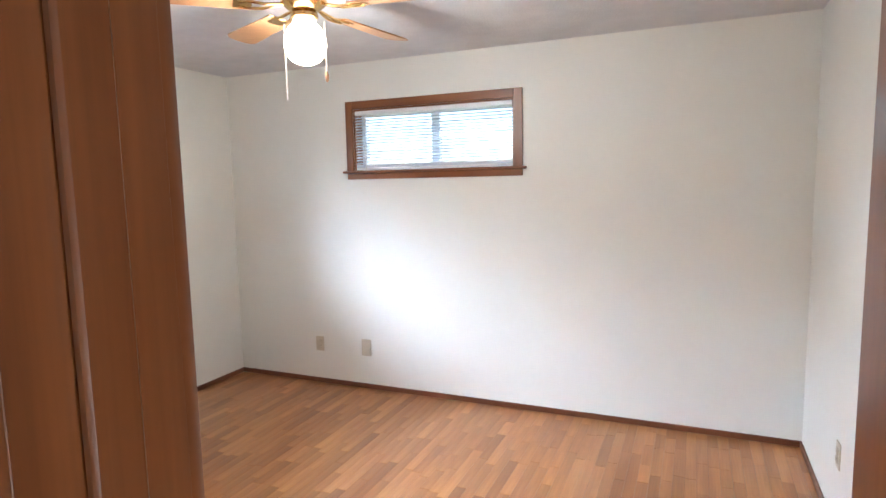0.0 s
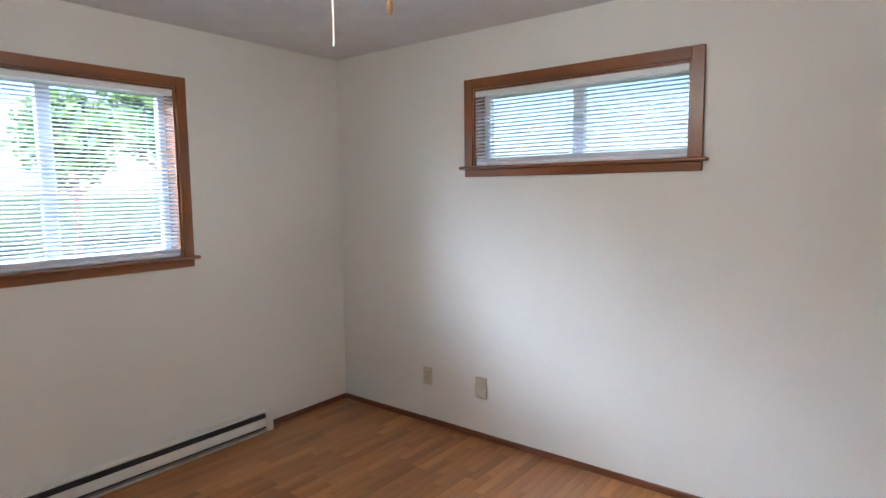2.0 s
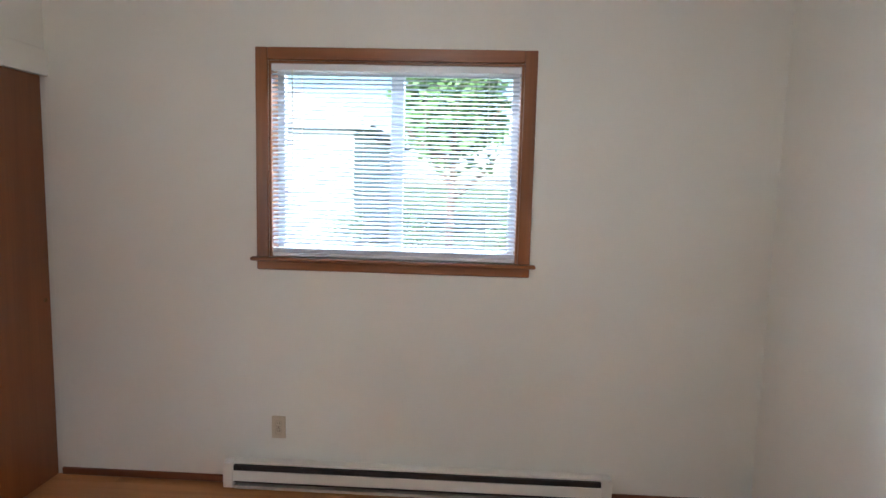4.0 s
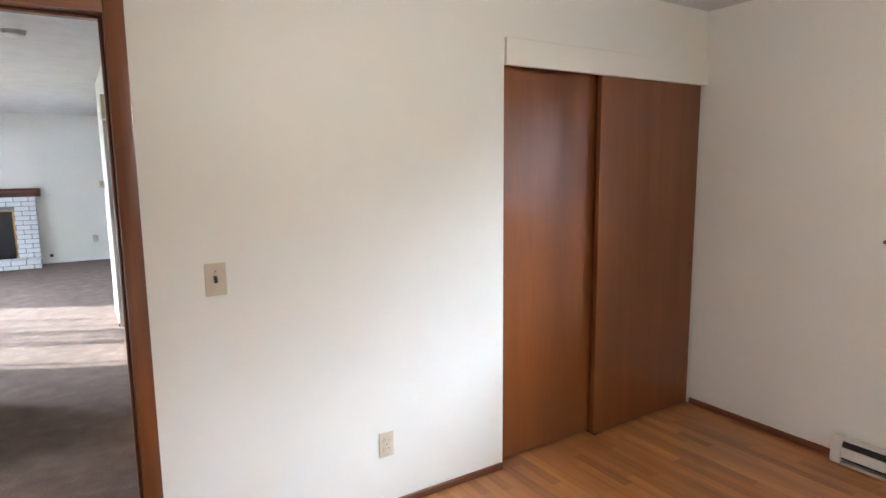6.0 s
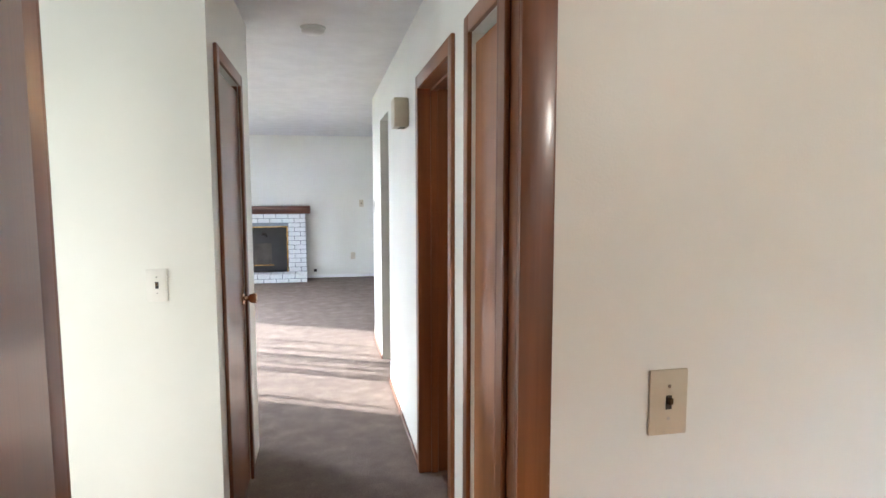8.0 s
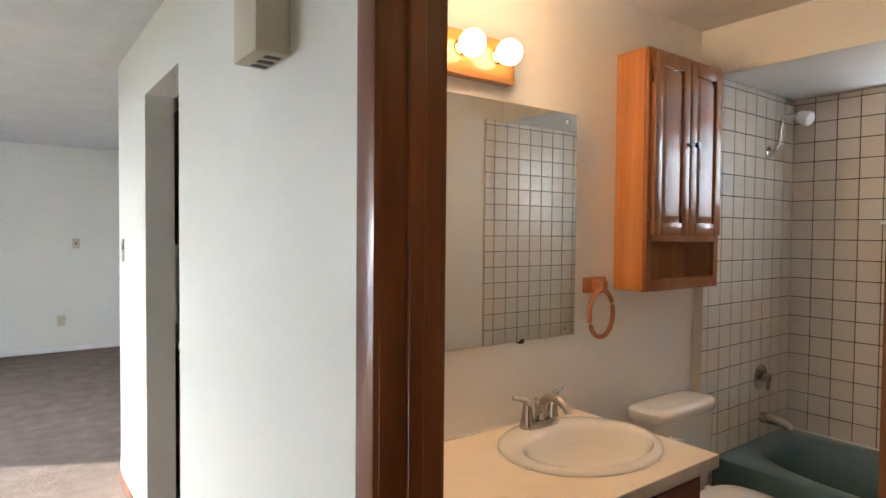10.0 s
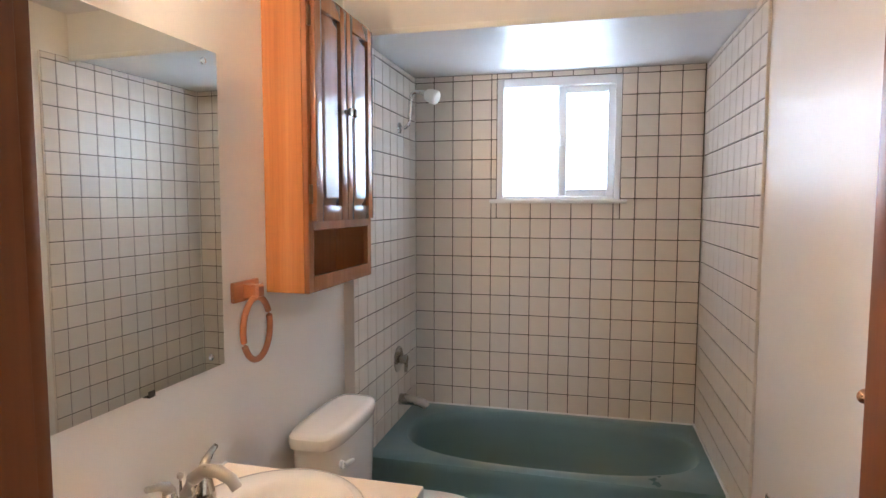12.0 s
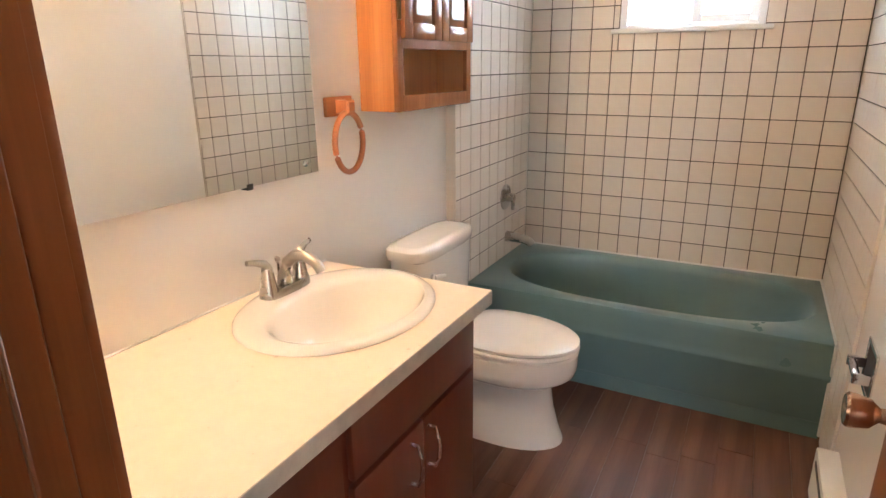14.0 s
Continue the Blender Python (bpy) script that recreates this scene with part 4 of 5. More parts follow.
def vanity():
    t = thing("vanity_cabinet", "dark cherry bathroom vanity cabinet with chrome handles", "cabinet")
    part("side_panel", bx(VX0, VX0 + 0.018, BS + 0.01, VYF - 0.02, 0.0, VZ, 0.001, 1), M_CHERRY, t)
    part("side_panel", bx(VX1 - 0.018, VX1, BS + 0.01, VYF - 0.02, 0.0, VZ, 0.001, 1), M_CHERRY, t)
    part("back_panel", bx(VX0 + 0.018, VX1 - 0.018, BS + 0.01, BS + 0.02, 0.08, 0.6), M_CHERRY, t)
    part("bottom_panel", bx(VX0 + 0.018, VX1 - 0.018, BS + 0.02, VYF - 0.03, 0.085, 0.1), M_CHERRY, t)
    part("toe_kick", bx(VX0 + 0.018, VX1 - 0.018, VYF - 0.08, VYF - 0.065, 0.0, 0.085), M_DARK, t)
    xm = 2.40
    for x0, x1 in ((VX0, VX0 + 0.045), (xm - 0.022, xm + 0.022), (VX1 - 0.045, VX1)):
        part("stile", bx(x0, x1, VYF - 0.02, VYF, 0.085, VZ, 0.001, 1), M_CHERRY, t)
    for x0, x1 in ((VX0 + 0.045, xm - 0.022), (xm + 0.022, VX1 - 0.045)):
        for z0, z1 in ((0.085, 0.12), (0.575, 0.605), (VZ - 0.03, VZ)):
            part("rail", bx(x0, x1, VYF - 0.02, VYF, z0, z1, 0.001, 1), M_CHERRY, t)
    part("false_front", bx(VX0 + 0.04, xm - 0.017, VYF, VYF + 0.018, 0.60, VZ - 0.022, 0.005, 2), M_CHERRY, t)
    mid = (VX0 + xm) / 2 + 0.01
    for x0, x1, hx in ((VX0 + 0.038, mid - 0.003, mid - 0.02), (mid + 0.003, xm - 0.015, mid + 0.065)):
        d = part("door", bx(x0, x1, VYF, VYF + 0.018, 0.11, 0.585, 0.005, 2), M_CHERRY, t)
        pull(d, (hx, VYF + 0.018, 0.50), "z", 0.11)
    for z0, z1 in ((0.585, VZ - 0.02), (0.36, 0.575), (0.11, 0.35)):
        d = part("drawer_front", bx(xm + 0.015, VX1 - 0.02, VYF, VYF + 0.018, z0, z1, 0.005, 2), M_CHERRY, t)
        pull(d, ((xm + VX1) / 2, VYF + 0.018, (z0 + z1) / 2), "x", 0.11)
    # worktop with an oval cut-out
    c = thing("countertop", "cream laminate bathroom countertop with worn grey edge", "countertop")
    x0, x1, y0, y1 = 1.757, BX - 0.002, BS + 0.002, -5.56
    sx, sy = 2.045, -5.865
    hole = oval(sx, sy, 0.262, 0.21, 0, 64)
    bm = bmesh.new()
    ring = []
    for hx, hy, _ in hole:
        d = Vector((hx - sx, hy - sy))
        k = min((x1 - sx) / d.x if d.x > 1e-6 else ((x0 - sx) / d.x if d.x < -1e-6 else 99), (y1 - sy) / d.y if d.y > 1e-6 else ((y0 - sy) / d.y if d.y < -1e-6 else 99))
        ring.append([sx + d.x * k, sy + d.y * k])
    for qx in (x0, x1):
        for qy in (y0, y1):
            j = min(range(64), key=lambda q: (ring[q][0] - qx) ** 2 + (ring[q][1] - qy) ** 2)
            ring[j] = [qx, qy]
    lo = [bm.verts.new((h[0], h[1], 0.7975)) for h in hole]
    hi = [bm.verts.new((r[0], r[1], 0.7975)) for r in ring]
    lo2 = [bm.verts.new((h[0], h[1], 0.76)) for h in hole]
    for i in range(64):
        j = (i + 1) % 64
        bm.faces.new((lo[i], lo[j], hi[j], hi[i]))
        bm.faces.new((lo2[i], lo2[j], lo[j], lo[i]))
    bmesh.ops.recalc_face_normals(bm, faces=bm.faces)
    for f in bm.faces:
        if abs(f.normal.z) > 0.9 and f.normal.z < 0:
            f.normal_flip()
    part("top_sheet", bm, M_LAM, c)
    part("front_edge", bx(x0, x1, y1 - 0.02, y1 + 0.002, VZ, 0.7972, 0.003, 2), M_LAMEDGE, c, "worn grey laminate edge")
    part("side_edge", bx(x0 - 0.002, x0 + 0.018, y0, y1 - 0.02, VZ, 0.7972, 0.003, 2), M_LAMEDGE, c)
    part("backsplash_bead", bx(x0, x1, y0, y0 + 0.006, 0.7975, 0.803, 0.002, 1), M_WHITE, c)
    s = thing("sink", "white oval drop-in sink set in the countertop", "sink")
    P = ((0.284, 0.234, 0.797, 0), (0.287, 0.237, 0.800, 0), (0.286, 0.236, 0.806, 0), (0.279, 0.229, 0.812, 0), (0.266, 0.214, 0.815, 0.003), (0.252, 0.196, 0.8155, 0.012), (0.240, 0.179, 0.813, 0.028), (0.234, 0.171, 0.807, 0.034), (0.226, 0.163, 0.793, 0.036), (0.208, 0.148, 0.755, 0.034), (0.175, 0.125, 0.71, 0.028), (0.125, 0.09, 0.682, 0.02), (0.07, 0.055, 0.668, 0.012), (0.022, 0.022, 0.663, 0.01))
    rings = [oval(sx, sy + off, rx, ry, z, 64) for rx, ry, z, off in P]
    part("bowl", loft(rings, False, True), M_PORC, s)
    part("drain", lathe([(0.024, 0), (0.024, 0.003), (0.018, 0.002), (0.0, 0.002)], 24, Matrix.Translation((sx, sy + 0.01, 0.6635))), M_CHROME, s, "chrome drain")
    part("overflow", lathe([(0.008, 0), (0.006, 0.001), (0, 0.0)], 16, Matrix.Translation((sx, sy + 0.034 + 0.146, 0.757)) @ Matrix.Rotation(math.pi / 2 - 0.3, 4, "X")), M_DARK, s)
    f = thing("faucet", "brushed nickel two-handle faucet behind the basin", "tap", at=(2.045, -6.045, 0.814))
    f.scale = (1.1, 1.1, 1.1)
    part("base", loft([oval(0, 0, 0.078, 0.028, 0.0, 36, 3), oval(0, 0, 0.078, 0.028, 0.012, 36, 3), oval(0, 0, 0.07, 0.022, 0.02, 36, 3)]), M_NICKEL, f)
    part("spout", tube([(0, 0, 0.015), (0, 0.002, 0.045), (0, 0.014, 0.075), (0, 0.04, 0.096), (0, 0.075, 0.098), (0, 0.105, 0.084), (0, 0.118, 0.066)], [0.02, 0.017, 0.015, 0.0145, 0.014, 0.013, 0.012], 18), M_NICKEL, f)
    part("lift_rod", joined(tube([(0, -0.018, 0.015), (0, -0.018, 0.075)], 0.003, 8), lathe([(0, 0.07), (0.007, 0.074), (0.007, 0.082), (0, 0.086)], 14, Matrix.Translation((0, -0.018, 0)))), M_NICKEL, f)
    for sgn in (-1, 1):
        h = part("handle_post", lathe([(0.024, 0.012), (0.019, 0.03), (0.015, 0.06), (0.013, 0.075), (0.0, 0.08)], 22, Matrix.Translation((sgn * 0.055, 0, 0))), M_NICKEL, f)
        part("lever", tube([(sgn * 0.052, 0.0, 0.07), (sgn * 0.062, 0, 0.086), (sgn * 0.082, -0.004, 0.094), (sgn * 0.108, -0.008, 0.100)], [0.012, 0.0105, 0.008, 0.0065], 12), M_NICKEL, h)


vanity()


def mirror():
    t = thing("wall_mirror", "large frameless mirror above the vanity with clips", "mirror")
    g = bx(-0.516, 0.516, -0.0025, 0.0025, 1.094, 1.925, 0.001, 1)
    g.transform(Matrix.Translation((2.306, BS + 0.016, 0)) @ Matrix.Rotation(radians(-1.3), 4, "Z"))
    part("glass", g, M_MIRROR, t)
    for x, z in ((1.845, 1.125), (1.845, 1.893)):
        part("clip", lathe([(0.009, 0), (0.009, 0.003), (0.003, 0.005), (0, 0.005)], 16, Matrix.Translation((x, BS + 0.0285, z)) @ Matrix.Rotation(-math.pi / 2, 4, "X")), M_CHROME, t)
    part("bottom_clip", bx(2.05, 2.07, BS + 0.001, BS + 0.026, 1.086, 1.102, 0.001, 1), M_DARK, t)
    v = thing("vanity_light", "oak light bar with three lit round bulbs", "wall light")
    part("back_bar", bx(2.13, 2.61, BS + 0.001, BS + 0.045, 1.978, 2.118, 0.006, 2), M_OAK_X, v)
    for x in (2.21, 2.365, 2.52):
        mt = Matrix.Translation((x, BS + 0.045, 2.062)) @ Matrix.Rotation(-math.pi / 2, 4, "X")
        sk = part("socket", lathe([(0.026, 0), (0.026, 0.004), (0.018, 0.008), (0.018, 0.014)], 24, mt), M_BRASS, v)
        part("bulb", lathe([(0.014, 0.012), (0.018, 0.02), (0.034, 0.032), (0.0425, 0.054), (0.0405, 0.072), (0.028, 0.09), (0.0, 0.096)], 28, mt), M_BULB, v, "lit round bulb").visible_shadow = False
        bulb_light("vanity_bulb", (x, BS + 0.1, 2.062), 0.042, 1.8, WARM)


mirror()


def wall_cabinet():
    t = thing("wall_cabinet", "golden oak bathroom wall cabinet with open shelf", "cabinet")
    x0, x1, y0, y1, z0, z1 = 0.985, 1.52, BS + 0.001, -6.012, 1.25, 2.205
    part("side_panel", bx(x1 - 0.016, x1, y0, y1, z0, z1, 0.001, 1), M_OAK, t)
    part("side_panel", bx(x0, x0 + 0.016, y0, y1, z0, z1, 0.001, 1), M_OAK, t)
    for a, b in ((z0, z0 + 0.016), (1.475, 1.49), (z1 - 0.016, z1)):
        part("shelf", bx(x0 + 0.016, x1 - 0.016, y0, y1, a, b), M_OAK_X, t)
    part("back_panel", bx(x0 + 0.016, x1 - 0.016, y0, y0 + 0.006, z0 + 0.016, z1 - 0.016), M_OAK, t)
    for a, b in ((x0, x0 + 0.035), (x1 - 0.035, x1)):
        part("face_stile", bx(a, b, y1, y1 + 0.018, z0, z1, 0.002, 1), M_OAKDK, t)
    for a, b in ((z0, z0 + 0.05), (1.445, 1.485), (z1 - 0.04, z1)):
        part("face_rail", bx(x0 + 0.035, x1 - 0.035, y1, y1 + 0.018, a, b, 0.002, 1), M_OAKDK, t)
    xm = (x0 + x1) / 2
    dz0, dz1, yf = 1.475, 2.185, y1 + 0.018
    for a, b, kx, hx in ((x0 + 0.02, xm - 0.002, xm - 0.022, x0 + 0.012), (xm + 0.002, x1 - 0.02, xm + 0.022, x1 - 0.012)):
        fw = 0.05
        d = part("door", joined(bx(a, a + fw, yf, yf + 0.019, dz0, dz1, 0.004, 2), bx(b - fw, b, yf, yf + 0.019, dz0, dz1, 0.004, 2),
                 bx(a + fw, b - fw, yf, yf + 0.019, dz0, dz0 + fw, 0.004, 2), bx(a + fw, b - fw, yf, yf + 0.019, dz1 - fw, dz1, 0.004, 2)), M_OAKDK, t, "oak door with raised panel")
        cx, cz, hw, hh = (a + b) / 2, (dz0 + dz1) / 2, (b - a) / 2 - fw, (dz1 - dz0) / 2 - fw

        def rect(w, h, y):
            return [(cx - w, y, cz - h), (cx + w, y, cz - h), (cx + w, y, cz + h), (cx - w, y, cz + h)]
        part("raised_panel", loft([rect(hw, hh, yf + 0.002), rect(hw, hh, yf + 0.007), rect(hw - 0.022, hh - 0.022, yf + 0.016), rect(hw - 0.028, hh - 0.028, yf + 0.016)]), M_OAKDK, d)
        part("door_knob", lathe([(0.008, 0), (0.006, 0.01), (0.013, 0.018), (0.014, 0.026), (0.0, 0.031)], 20, Matrix.Translation((kx, yf + 0.019, 1.845)) @ Matrix.Rotation(-math.pi / 2, 4, "X")), M_NICKEL, d, "small round metal knob")
        for z in (1.56, 2.1):
            part("door_hinge", bx(hx - 0.008, hx + 0.008, yf - 0.001, yf + 0.008, z - 0.03, z + 0.03, 0.002, 1), M_BRONZE, d, "dark bronze hinge")
    return t


wall_cabinet()


def towel_ring():
    t = thing("towel_ring", "orange wooden towel ring on the bathroom wall", "towel ring")
    part("back_plate", bx(1.585, 1.715, BS + 0.001, BS + 0.016, 1.245, 1.305, 0.005, 2), M_RING, t)
    part("bracket", loft([[(1.65 + sx * w, y, 1.275 + sz * w) for sx, sz in ((-1, -1), (1, -1), (1, 1), (-1, 1))] for y, w in ((BS + 0.014, 0.022), (BS + 0.03, 0.018), (BS + 0.055, 0.02), (BS + 0.062, 0.014))]), M_RING, t)
    pts = [(1.655 + 0.072 * math.sin(a * math.tau / 40), BS + 0.048, 1.165 + 0.092 * math.cos(a * math.tau / 40)) for a in range(40)]
    part("ring", tube(pts, 0.0095, 12, True), M_RING, t)


towel_ring()


def tp_holder():
    t = thing("paper_holder", "empty recessed chrome toilet paper holder", "paper holder")
    x, z, y = 1.295, 0.56, BN
    part("face_plate", joined(bx(x - 0.075, x - 0.06, y - 0.006, y, z - 0.075, z + 0.075, 0.002, 1), bx(x + 0.06, x + 0.075, y - 0.006, y, z - 0.075, z + 0.075, 0.002, 1),
                              bx(x - 0.06, x + 0.06, y - 0.006, y, z + 0.06, z + 0.075, 0.002, 1), bx(x - 0.06, x + 0.06, y - 0.006, y, z - 0.075, z - 0.06, 0.002, 1)), M_CHROME, t)
    part("recess", bx(x - 0.06, x + 0.06, y - 0.003, y, z - 0.06, z + 0.06), M_DARK, t)
    for s in (-1, 1):
        part("arm", bx(x + s * 0.06 - 0.006, x + s * 0.06 + 0.006, y - 0.05, y - 0.003, z - 0.02, z + 0.012, 0.004, 2), M_CHROME, t)
    part("roller", tube([(x - 0.06, y - 0.04, z), (x - 0.05, y - 0.04, z), (x + 0.05, y - 0.04, z), (x + 0.06, y - 0.04, z)], [0.006, 0.011, 0.011, 0.006], 16), M_CHROME, t)


tp_holder()


def bath_heater():
    t = thing("wall_heater", "small cream electric heater low on the bathroom wall", "heater")
    y = BN
    part("housing", bx(1.14, 2.0, y - 0.065, y - 0.001, 0.02, 0.19, 0.006, 2), M_CREAM, t)
    part("top_grille", bx(1.19, 1.95, y - 0.067, y - 0.064, 0.15, 0.168), M_DARK, t)
    part("foot_slot", bx(1.25, 1.95, y - 0.06, y - 0.01, 0.0, 0.02), M_DARK, t)


bath_heater()


# ---------------------------------------------------------------- kitchen corner and living room
def kitchen():
    lo = thing("base_cabinet", "dark red-brown kitchen base cabinet", "cabinet")
    part("body", bx(2.2, 2.80, -8.44, -7.80, 0.1, 0.87, 0.002, 1), M_CHERRY, lo)
    part("plinth", bx(2.2, 2.74, -8.42, -7.82, 0.0, 0.1), M_DARK, lo)
    part("door", bx(2.80, 2.818, -8.4, -7.83, 0.13, 0.84, 0.004, 2), M_CHERRY, lo)
    up = thing("upper_cabinet", "dark red-brown kitchen upper cabinet", "cabinet")
    part("body", bx(2.3, 2.80, -8.44, -7.80, 1.4, 2.1, 0.002, 1), M_CHERRY, up)
    part("door", bx(2.80, 2.818, -8.4, -7.83, 1.42, 2.08, 0.004, 2), M_CHERRY, up)
    ct = thing("kitchen_worktop", "pale laminate kitchen worktop", "countertop")
    part("slab", bx(2.18, 2.825, -8.44, -7.79, 0.87, 0.91, 0.004, 2), M_LAM, ct)
    return lo


kitchen()


FX0, FX1, FY = 3.79, 5.50, -12.86


def fireplace():
    t = thing("fireplace", "white painted brick fireplace with black gas insert", "fireplace")
    fx0, fx1, ftop = 4.10, 5.24, 0.90
    core = joined(bx(FX0 + 0.006, fx0 - 0.006, LY + 0.002, FY - 0.007, 0, 1.13), bx(fx1 + 0.006, FX1 - 0.006, LY + 0.002, FY - 0.007, 0, 1.13), bx(fx0 - 0.006, fx1 + 0.006, LY + 0.002, FY - 0.007, ftop + 0.006, 1.13))
    part("mortar_core", core, M_MORTAR, t, "dark grey mortar between the bricks")
    hx0, hx1, hy = FX0 - 0.01, FX1 + 0.01, FY + 0.36
    part("hearth_core", bx(hx0 + 0.006, hx1 - 0.006, FY - 0.007, hy - 0.007, 0, 0.128), M_MORTAR, t)
    cache = {}

    def brick(x0, x1, y0, y1, z0, z1):
        key = (round(x1 - x0, 3), round(y1 - y0, 3), round(z1 - z0, 3))
        if key not in cache:
            w, d, h = (k / 2 for k in key)
            cache[key] = mesh_of("brick", bx(-w, w, -d, d, -h, h, 0.004, 1), M_BRICK)
        ob = new("brick", cache[key])
        ob.location = ((x0 + x1) / 2, (y0 + y1) / 2, (z0 + z1) / 2)
        ob.parent = t
    rnd = random.Random(4)
    z, row = 0.14, 0
    ch = 0.076
    while z + ch < 1.13:
        x = FX0 + (0.0 if row % 2 else -0.10)
        while x < FX1:
            a, b = max(x, FX0), min(x + 0.2, FX1)
            if z < ftop:
                for lo, hi in ((FX0, fx0), (fx1, FX1)):
                    p, q = max(a, lo), min(b, hi)
                    if q - p > 0.03:
                        brick(p + 0.005, q - 0.005, FY - 0.05, FY + rnd.choice((0, 0.003)), z + 0.004, z + ch - 0.004)
            elif b - a > 0.03:
                brick(a + 0.005, b - 0.005, FY - 0.05, FY + rnd.choice((0, 0.003)), z + 0.004, z + ch - 0.004)
            x += 0.2
        z += ch
        row += 1
    x = hx0
    while x < hx1 - 0.03:
        q = min(x + 0.2, hx1)
        brick(x + 0.006, q - 0.006, FY + 0.002, hy, 0.07, 0.14)
        x += 0.2
    x = hx0 - 0.1
    while x < hx1 - 0.03:
        p, q = max(x, hx0), min(x + 0.2, hx1)
        brick(p + 0.006, q - 0.006, hy - 0.08, hy, 0.004, 0.062)
        x += 0.2
    prof = [(0.0, 1.13), (0.14, 1.13), (0.155, 1.16), (0.20, 1.21), (0.235, 1.225), (0.235, 1.262), (0.0, 1.262)]
    part("mantel_shelf", loft([[(x, LY + 0.002 + d, z) for d, z in prof] for x in (FX0 - 0.07, FX1 + 0.07)]), M_MANTEL, t, "dark wooden crown-moulded mantel")
    yb = FY - 0.004
    part("surround", joined(bx(fx0, fx0 + 0.27, yb - 0.03, yb, 0.14, ftop), bx(fx1 - 0.27, fx1, yb - 0.03, yb, 0.14, ftop), bx(fx0 + 0.27, fx1 - 0.27, yb - 0.03, yb, 0.63, ftop), bx(fx0 + 0.27, fx1 - 0.27, yb - 0.03, yb, 0.14, 0.25)), M_BLACK, t, "black metal insert panel")
    part("fire_glass", bx(fx0 + 0.27, fx1 - 0.27, yb - 0.06, yb - 0.05, 0.25, 0.63), M_FIREGLASS, t, "sooty dark fire glass")
    part("brass_edge", joined(bx(fx0 - 0.004, fx0 + 0.02, yb, yb + 0.01, 0.14, ftop + 0.02), bx(fx1 - 0.02, fx1 + 0.004, yb, yb + 0.01, 0.14, ftop + 0.02), bx(fx0 + 0.02, fx1 - 0.02, yb, yb + 0.01, ftop, ftop + 0.02)), M_BRASS, t, "brass edging")
    part("brass_bar", bx(fx0 + 0.24, fx1 - 0.24, yb, yb + 0.012, 0.25, 0.27, 0.003, 1), M_BRASS, t)


fireplace()


# glazed opening and its upright slats, which stripe the sun on the carpet
def patio():
    w = tagged(new("window_4"), "wide aluminium glazed living room opening", "window", kind="structure")
    for a, b in ((-11.2, -11.14), (-9.93, -9.87), (-8.66, -8.6)):
        part("frame_post", bx(LE + 0.05, LE + 0.1, a, b, 0.06, 2.08), M_VINYL, w)
    part("frame_rail", bx(LE + 0.05, LE + 0.1, -11.14, -8.66, 2.02, 2.08), M_VINYL, w)
    part("frame_rail", bx(LE + 0.05, LE + 0.1, -11.14, -8.66, 0.06, 0.1), M_VINYL, w)
    b = thing("vertical_blind", "white vertical blind with turned slats", "blind")
    part("track", bx(LE - 0.06, LE - 0.02, -11.2, -8.6, 2.1, 2.14, 0.003, 1), M_VINYL, b)
    rnd = random.Random(2)
    me = mesh_of("slat", bx(-0.0006, 0.0006, -0.044, 0.044, 0.09, 2.1), M_SLAT)
    for i in range(33):
        if i % 11 in (4, 5):
            continue
        s = new("slat", me)
        s.location = (LE - 0.04, -11.17 + i * 0.079, 0)
        s.rotation_euler.z = radians(rnd.choice((30, 56, 60, 62, 63, 64, 66, 70, 92)))
        s.parent = b


patio()


# ---------------------------------------------------------------- outside
def house():
    t = thing("neighbour_house", "pale neighbouring house with a low grey roof", "house")
    x0, x1, y0, y1 = -22.0, -13.0, -12.5, -4.6
    part("wall", bx(x0, x1, y0, y1, -0.25, 3.0), M_SIDING, t)
    prof = [(y0 - 0.5, 2.9), (y1 + 0.5, 2.9), (y1 + 0.5, 3.05), ((y0 + y1) / 2, 4.9), (y0 - 0.5, 3.05)]
    part("roof", loft([[(x, y, z) for y, z in prof] for x in (x0 - 0.4, x1 + 0.4)]), M_ROOF, t)


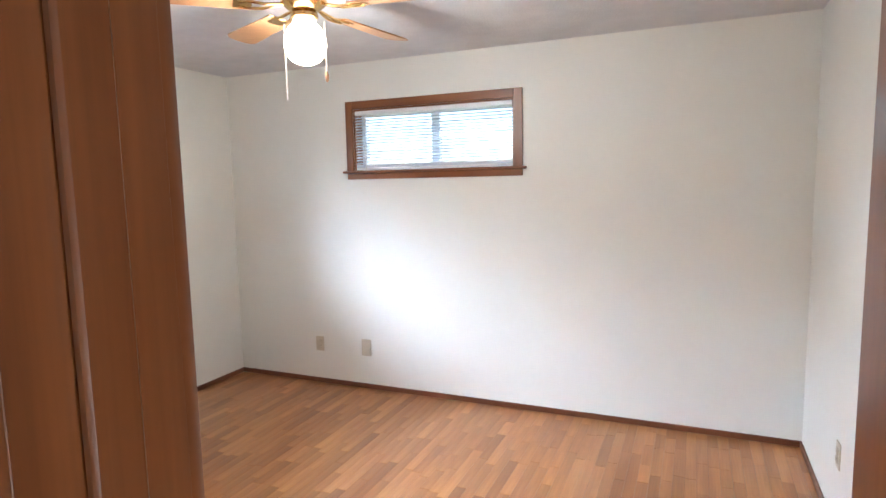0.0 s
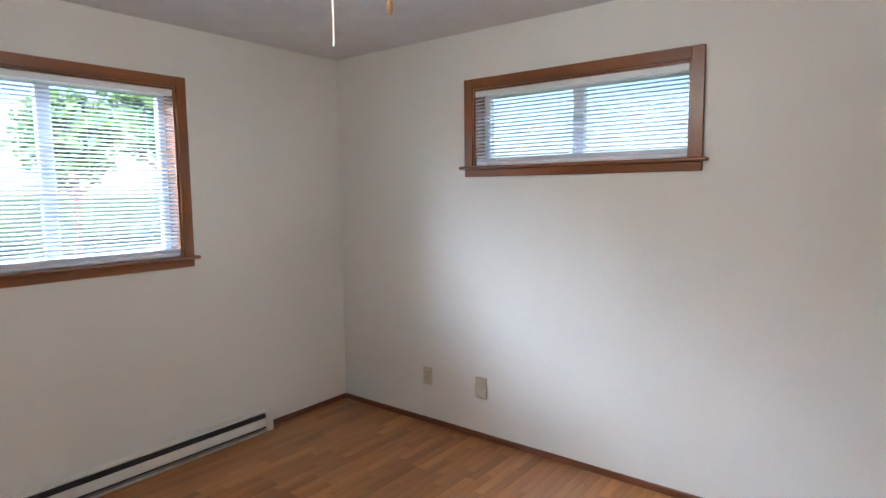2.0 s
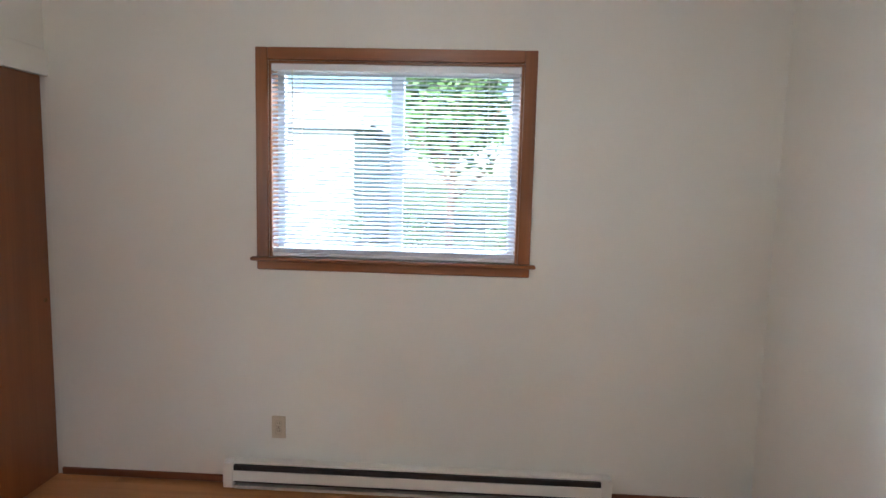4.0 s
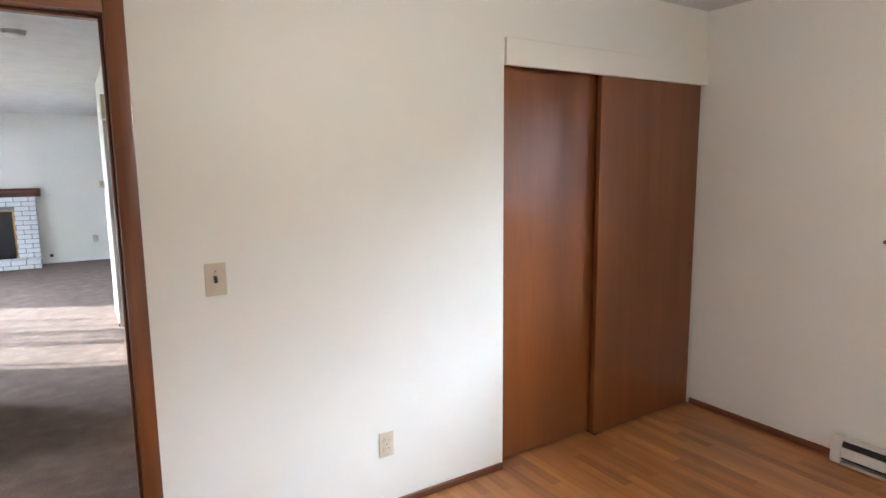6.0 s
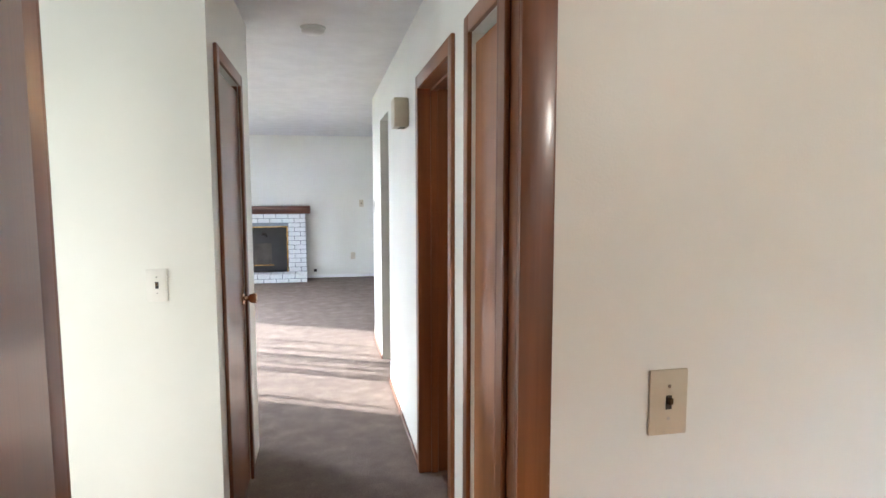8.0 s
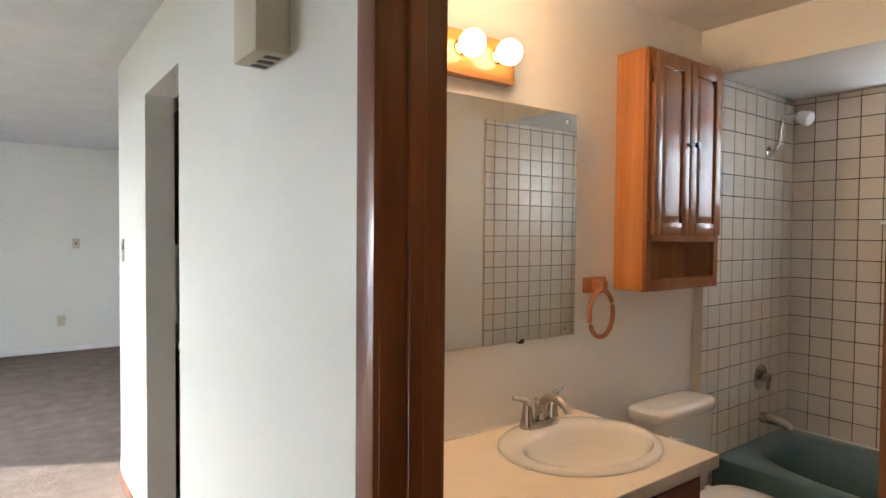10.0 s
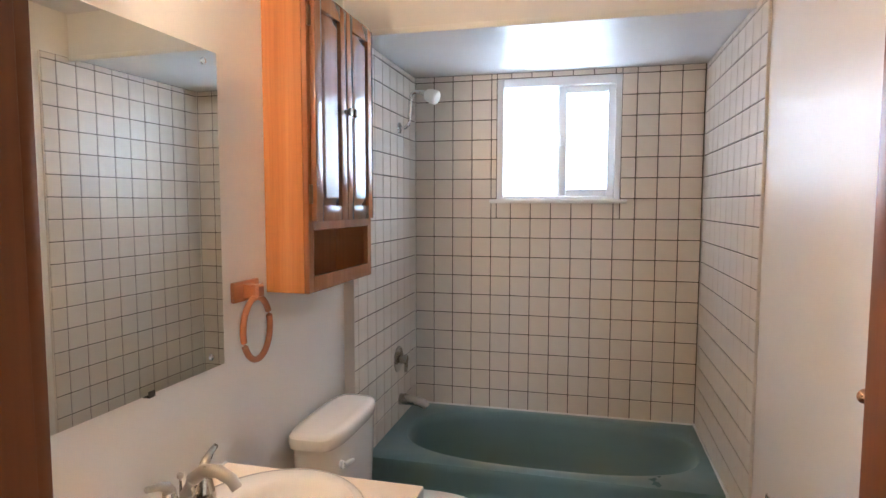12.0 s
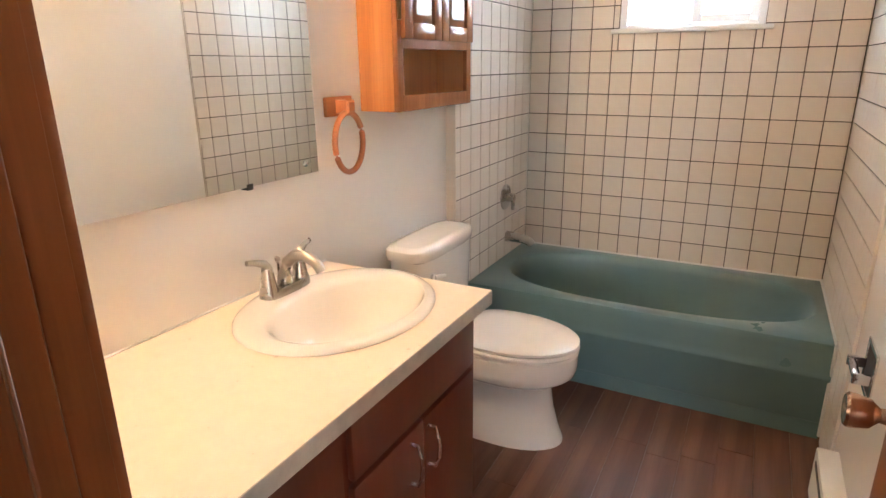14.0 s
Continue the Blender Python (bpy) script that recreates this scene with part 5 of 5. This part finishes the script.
def tree(name, label, x, y, h, r, seed, n=900):
    rnd = random.Random(seed)
    t = thing(name, label, "tree", at=(x, y, -0.25))
    limbs = [tube([(0, 0, 0), (0.05, 0.02, h * 0.3), (0.0, 0.1, h * 0.6), (0.1, 0.0, h * 0.85)], [0.05 * h / 2.5, 0.04 * h / 2.5, 0.02 * h / 2.5, 0.006], 8)]
    for k in range(7):
        a = k * 0.9 + rnd.uniform(0, 0.5)
        z = h * rnd.uniform(0.25, 0.6)
        limbs.append(tube([(0, 0, z), (math.cos(a) * r * 0.5, math.sin(a) * r * 0.5, z + h * 0.12), (math.cos(a) * r * 0.85, math.sin(a) * r * 0.85, z + h * 0.25)], [0.014 * h, 0.008 * h, 0.003], 6))
    part("trunk", joined(*limbs), M_BARK, t)
    verts, faces = [], []
    for i in range(n):
        d = Vector((rnd.gauss(0, 1), rnd.gauss(0, 1), rnd.gauss(0, 0.8)))
        d = d.normalized() * r * rnd.uniform(0.45, 1.0) * (0.75 + 0.35 * noise.noise(d * 1.3 + Vector((seed, 0, 0))))
        c = d + Vector((0, 0, h * 0.66))
        u = Vector((rnd.uniform(-1, 1), rnd.uniform(-1, 1), rnd.uniform(-1, 1))).normalized() * rnd.uniform(0.06, 0.13) * h / 3
        v = u.cross(Vector((rnd.uniform(-1, 1), rnd.uniform(-1, 1), rnd.uniform(-1, 1)))).normalized() * u.length * 0.5
        k = len(verts)
        verts += [c - u, c + v, c + u, c - v]
        faces.append((k, k + 1, k + 2, k + 3))
    me = bpy.data.meshes.new("crown")
    me.from_pydata(verts, [], faces)
    me.materials.append(M_LEAF)
    cr = new("crown", me)
    cr.parent = t


house()
tree("tree", "leafy green tree on the lawn behind the house", -10.5, -1.9, 5.2, 1.7, 3, 1600)
tree("tree", "leafy green tree on the lawn behind the house", -11.0, 5.0, 6.0, 2.4, 5, 1600)
tree("tree", "leafy green tree beside the neighbouring house", -13.5, 3.2, 5.0, 1.6, 8, 1400)
for i, (bxx, byy) in enumerate(((-9.0, -5.6), (-9.2, -4.0), (-8.7, -2.6), (-8.8, -0.6))):
    tree("shrub", "low green shrub growing on the lawn", bxx, byy, 1.3, 0.6, 20 + i, 500)

# ---------------------------------------------------------------- floors and tiles, piece by piece


def tile_wall(parent_name, label, axis, a0, a1, face, out, z0, z1, pw, ph, hole=None, cat="tiles", bed=0.006):
    """Tiles on a grout bed along one wall; each tile a piece with its own edges."""
    bm = wall_boxes(axis, a0, a1, min(face, face + out * bed), max(face, face + out * bed), z0, z1, [hole] if hole else [])
    t = struct(parent_name, bm, M_GROUT, label, cat)
    cache = {}
    g = 0.0022
    lo = z0
    while lo < z1 - 0.01:
        z = min(lo + ph, z1)
        a = a0
        while a < a1 - 0.012:
            b = min(a + pw, a1)
            segs = [(a, b, lo, z)]
            if hole and a < hole[1] and b > hole[0] and lo < hole[3] and z > hole[2]:
                segs = []
                if a < hole[0]:
                    segs.append((a, hole[0], lo, z))
                if b > hole[1]:
                    segs.append((hole[1], b, lo, z))
                p, q = max(a, hole[0]), min(b, hole[1])
                if z > hole[3]:
                    segs.append((p, q, hole[3], z))
                if lo < hole[2]:
                    segs.append((p, q, lo, hole[2]))
            for p, q, u, v in segs:
                if q - p < 0.012 or v - u < 0.012:
                    continue
                w, h = round(q - p - 2 * g, 4), round(v - u - 2 * g, 4)
                if (w, h) not in cache:
                    th = (-0.001, 0.004)
                    bmx = bx(-w / 2, w / 2, th[0], th[1], -h / 2, h / 2, 0.0015, 1) if axis == "x" else bx(th[0], th[1], -w / 2, w / 2, -h / 2, h / 2, 0.0015, 1)
                    cache[(w, h)] = mesh_of("tile", bmx, M_TILE)
                ob = new("tile", cache[(w, h)])
                f = face + out * (bed + 0.0)
                ob.location = ((p + q) / 2, f, (u + v) / 2) if axis == "x" else (f, (p + q) / 2, (u + v) / 2)
                ob.rotation_euler = [random.uniform(-0.004, 0.004) for _ in range(3)]
                if out < 0:
                    ob.rotation_euler.z += math.pi
                ob.parent = t
            a = b
        lo = z
    return t


ZT = 2.224
tile_wall("tile_wall_west", "cream square tiles with dark grout behind the bathtub", "y", BS + 0.045, BN - 0.01, 0.0, 1, 0.40, ZT, 0.1064, 0.1055, BW)
tile_wall("tile_wall_south", "cream square tiles with dark grout beside the taps", "x", 0.011, 0.91, BS, 1, 0.40, ZT, 0.1063, 0.1055, bed=0.04)
tile_wall("tile_wall_north", "cream square tiles with dark grout at the tub's end", "x", 0.011, 1.045, BN, -1, 0.40, ZT, 0.1063, 0.1055)
tile_wall("tile_strip_south", "cream tiles with dark grout beside the tub apron", "x", 0.79, 0.91, BS, 1, 0.0, 0.40, 0.1063, 0.1045, bed=0.04)
tile_wall("tile_strip_north", "cream tiles with dark grout beside the tub apron", "x", 0.79, 1.045, BN, -1, 0.0, 0.40, 0.1063, 0.1045)
for a, f, d, mt in ((0.913, BS + 0.024, 0.023, M_TILE), (1.0495, BN - 0.006, 0.005, M_TILE)):
    struct("tile_trim", bx(a - 0.0028, a + 0.0028, f - d, f + d, 0.0, ZT, 0.001, 1), mt, "sealed outer edge of the bathroom tiling", "trim")


def planks(owner, x0, x1, y0, y1, w, lens, top, mat, seed, near, turned=False):
    """Strips along y (along x when turned) with random lengths; those inside near are pieces, the rest one joined mesh."""
    rnd = random.Random(seed)
    cache = {}
    rest_v, rest_f = [], []
    count = 0
    x = x0
    while x < x1 - 0.004:
        q = min(x + w, x1)
        y = y0 - rnd.uniform(0, lens[0])
        while y < y1:
            ln = rnd.choice(lens)
            a, b = max(y, y0), min(y + ln, y1)
            y += ln
            if b - a < 0.02:
                continue
            g = 0.0006
            if count < 290 and near[0] < (x + q) / 2 < near[1] and near[2] < (a + b) / 2 < near[3]:
                key = (round(q - x - 2 * g, 4), round(b - a - 2 * g, 3))
                if key not in cache:
                    cache[key] = mesh_of("plank", bx(-key[turned] / 2, key[turned] / 2, -key[not turned] / 2, key[not turned] / 2, -0.01, 0, 0.0008, 1), mat, False)
                ob = new("plank", cache[key])
                mx, my = (x + q) / 2, (a + b) / 2
                ob.location = (my if turned else mx, mx if turned else my, top - rnd.uniform(0, 0.0005))
                ob.parent = owner
                count += 1
            else:
                k = len(rest_v)
                for zz in (top - 0.01, top - rnd.uniform(0, 0.0005)):
                    rest_v += [(x + g, a + g, zz), (q - g, a + g, zz), (q - g, b - g, zz), (x + g, b - g, zz)]
                rest_f += [(k + 4, k + 5, k + 6, k + 7), (k, k + 1, k + 5, k + 4), (k + 1, k + 2, k + 6, k + 5), (k + 2, k + 3, k + 7, k + 6), (k + 3, k, k + 4, k + 7)]
        x = q
    if rest_f:
        me = bpy.data.meshes.new("plank_field")
        me.from_pydata(rest_v, [], rest_f)
        me.materials.append(mat)
        ob = new("plank_field", me)
        ob.parent = owner
        tagged(ob, kind="stuff")


planks(bpy.data.objects["floor"], 0.0, EX, SYH + 0.03, 0.0, 0.057, (0.2, 0.26, 0.34, 0.42, 0.55), 0.0, M_STRIP, 7, (0.5, 4.0, -2.2, 0.0))
planks(bpy.data.objects["floor_bath"], BS, BN, 0.765, HWX - 0.1, 0.12, (0.6, 0.9, 1.2), 0.0, M_VPLANK, 9, (-7, -4, 0, 3), True)
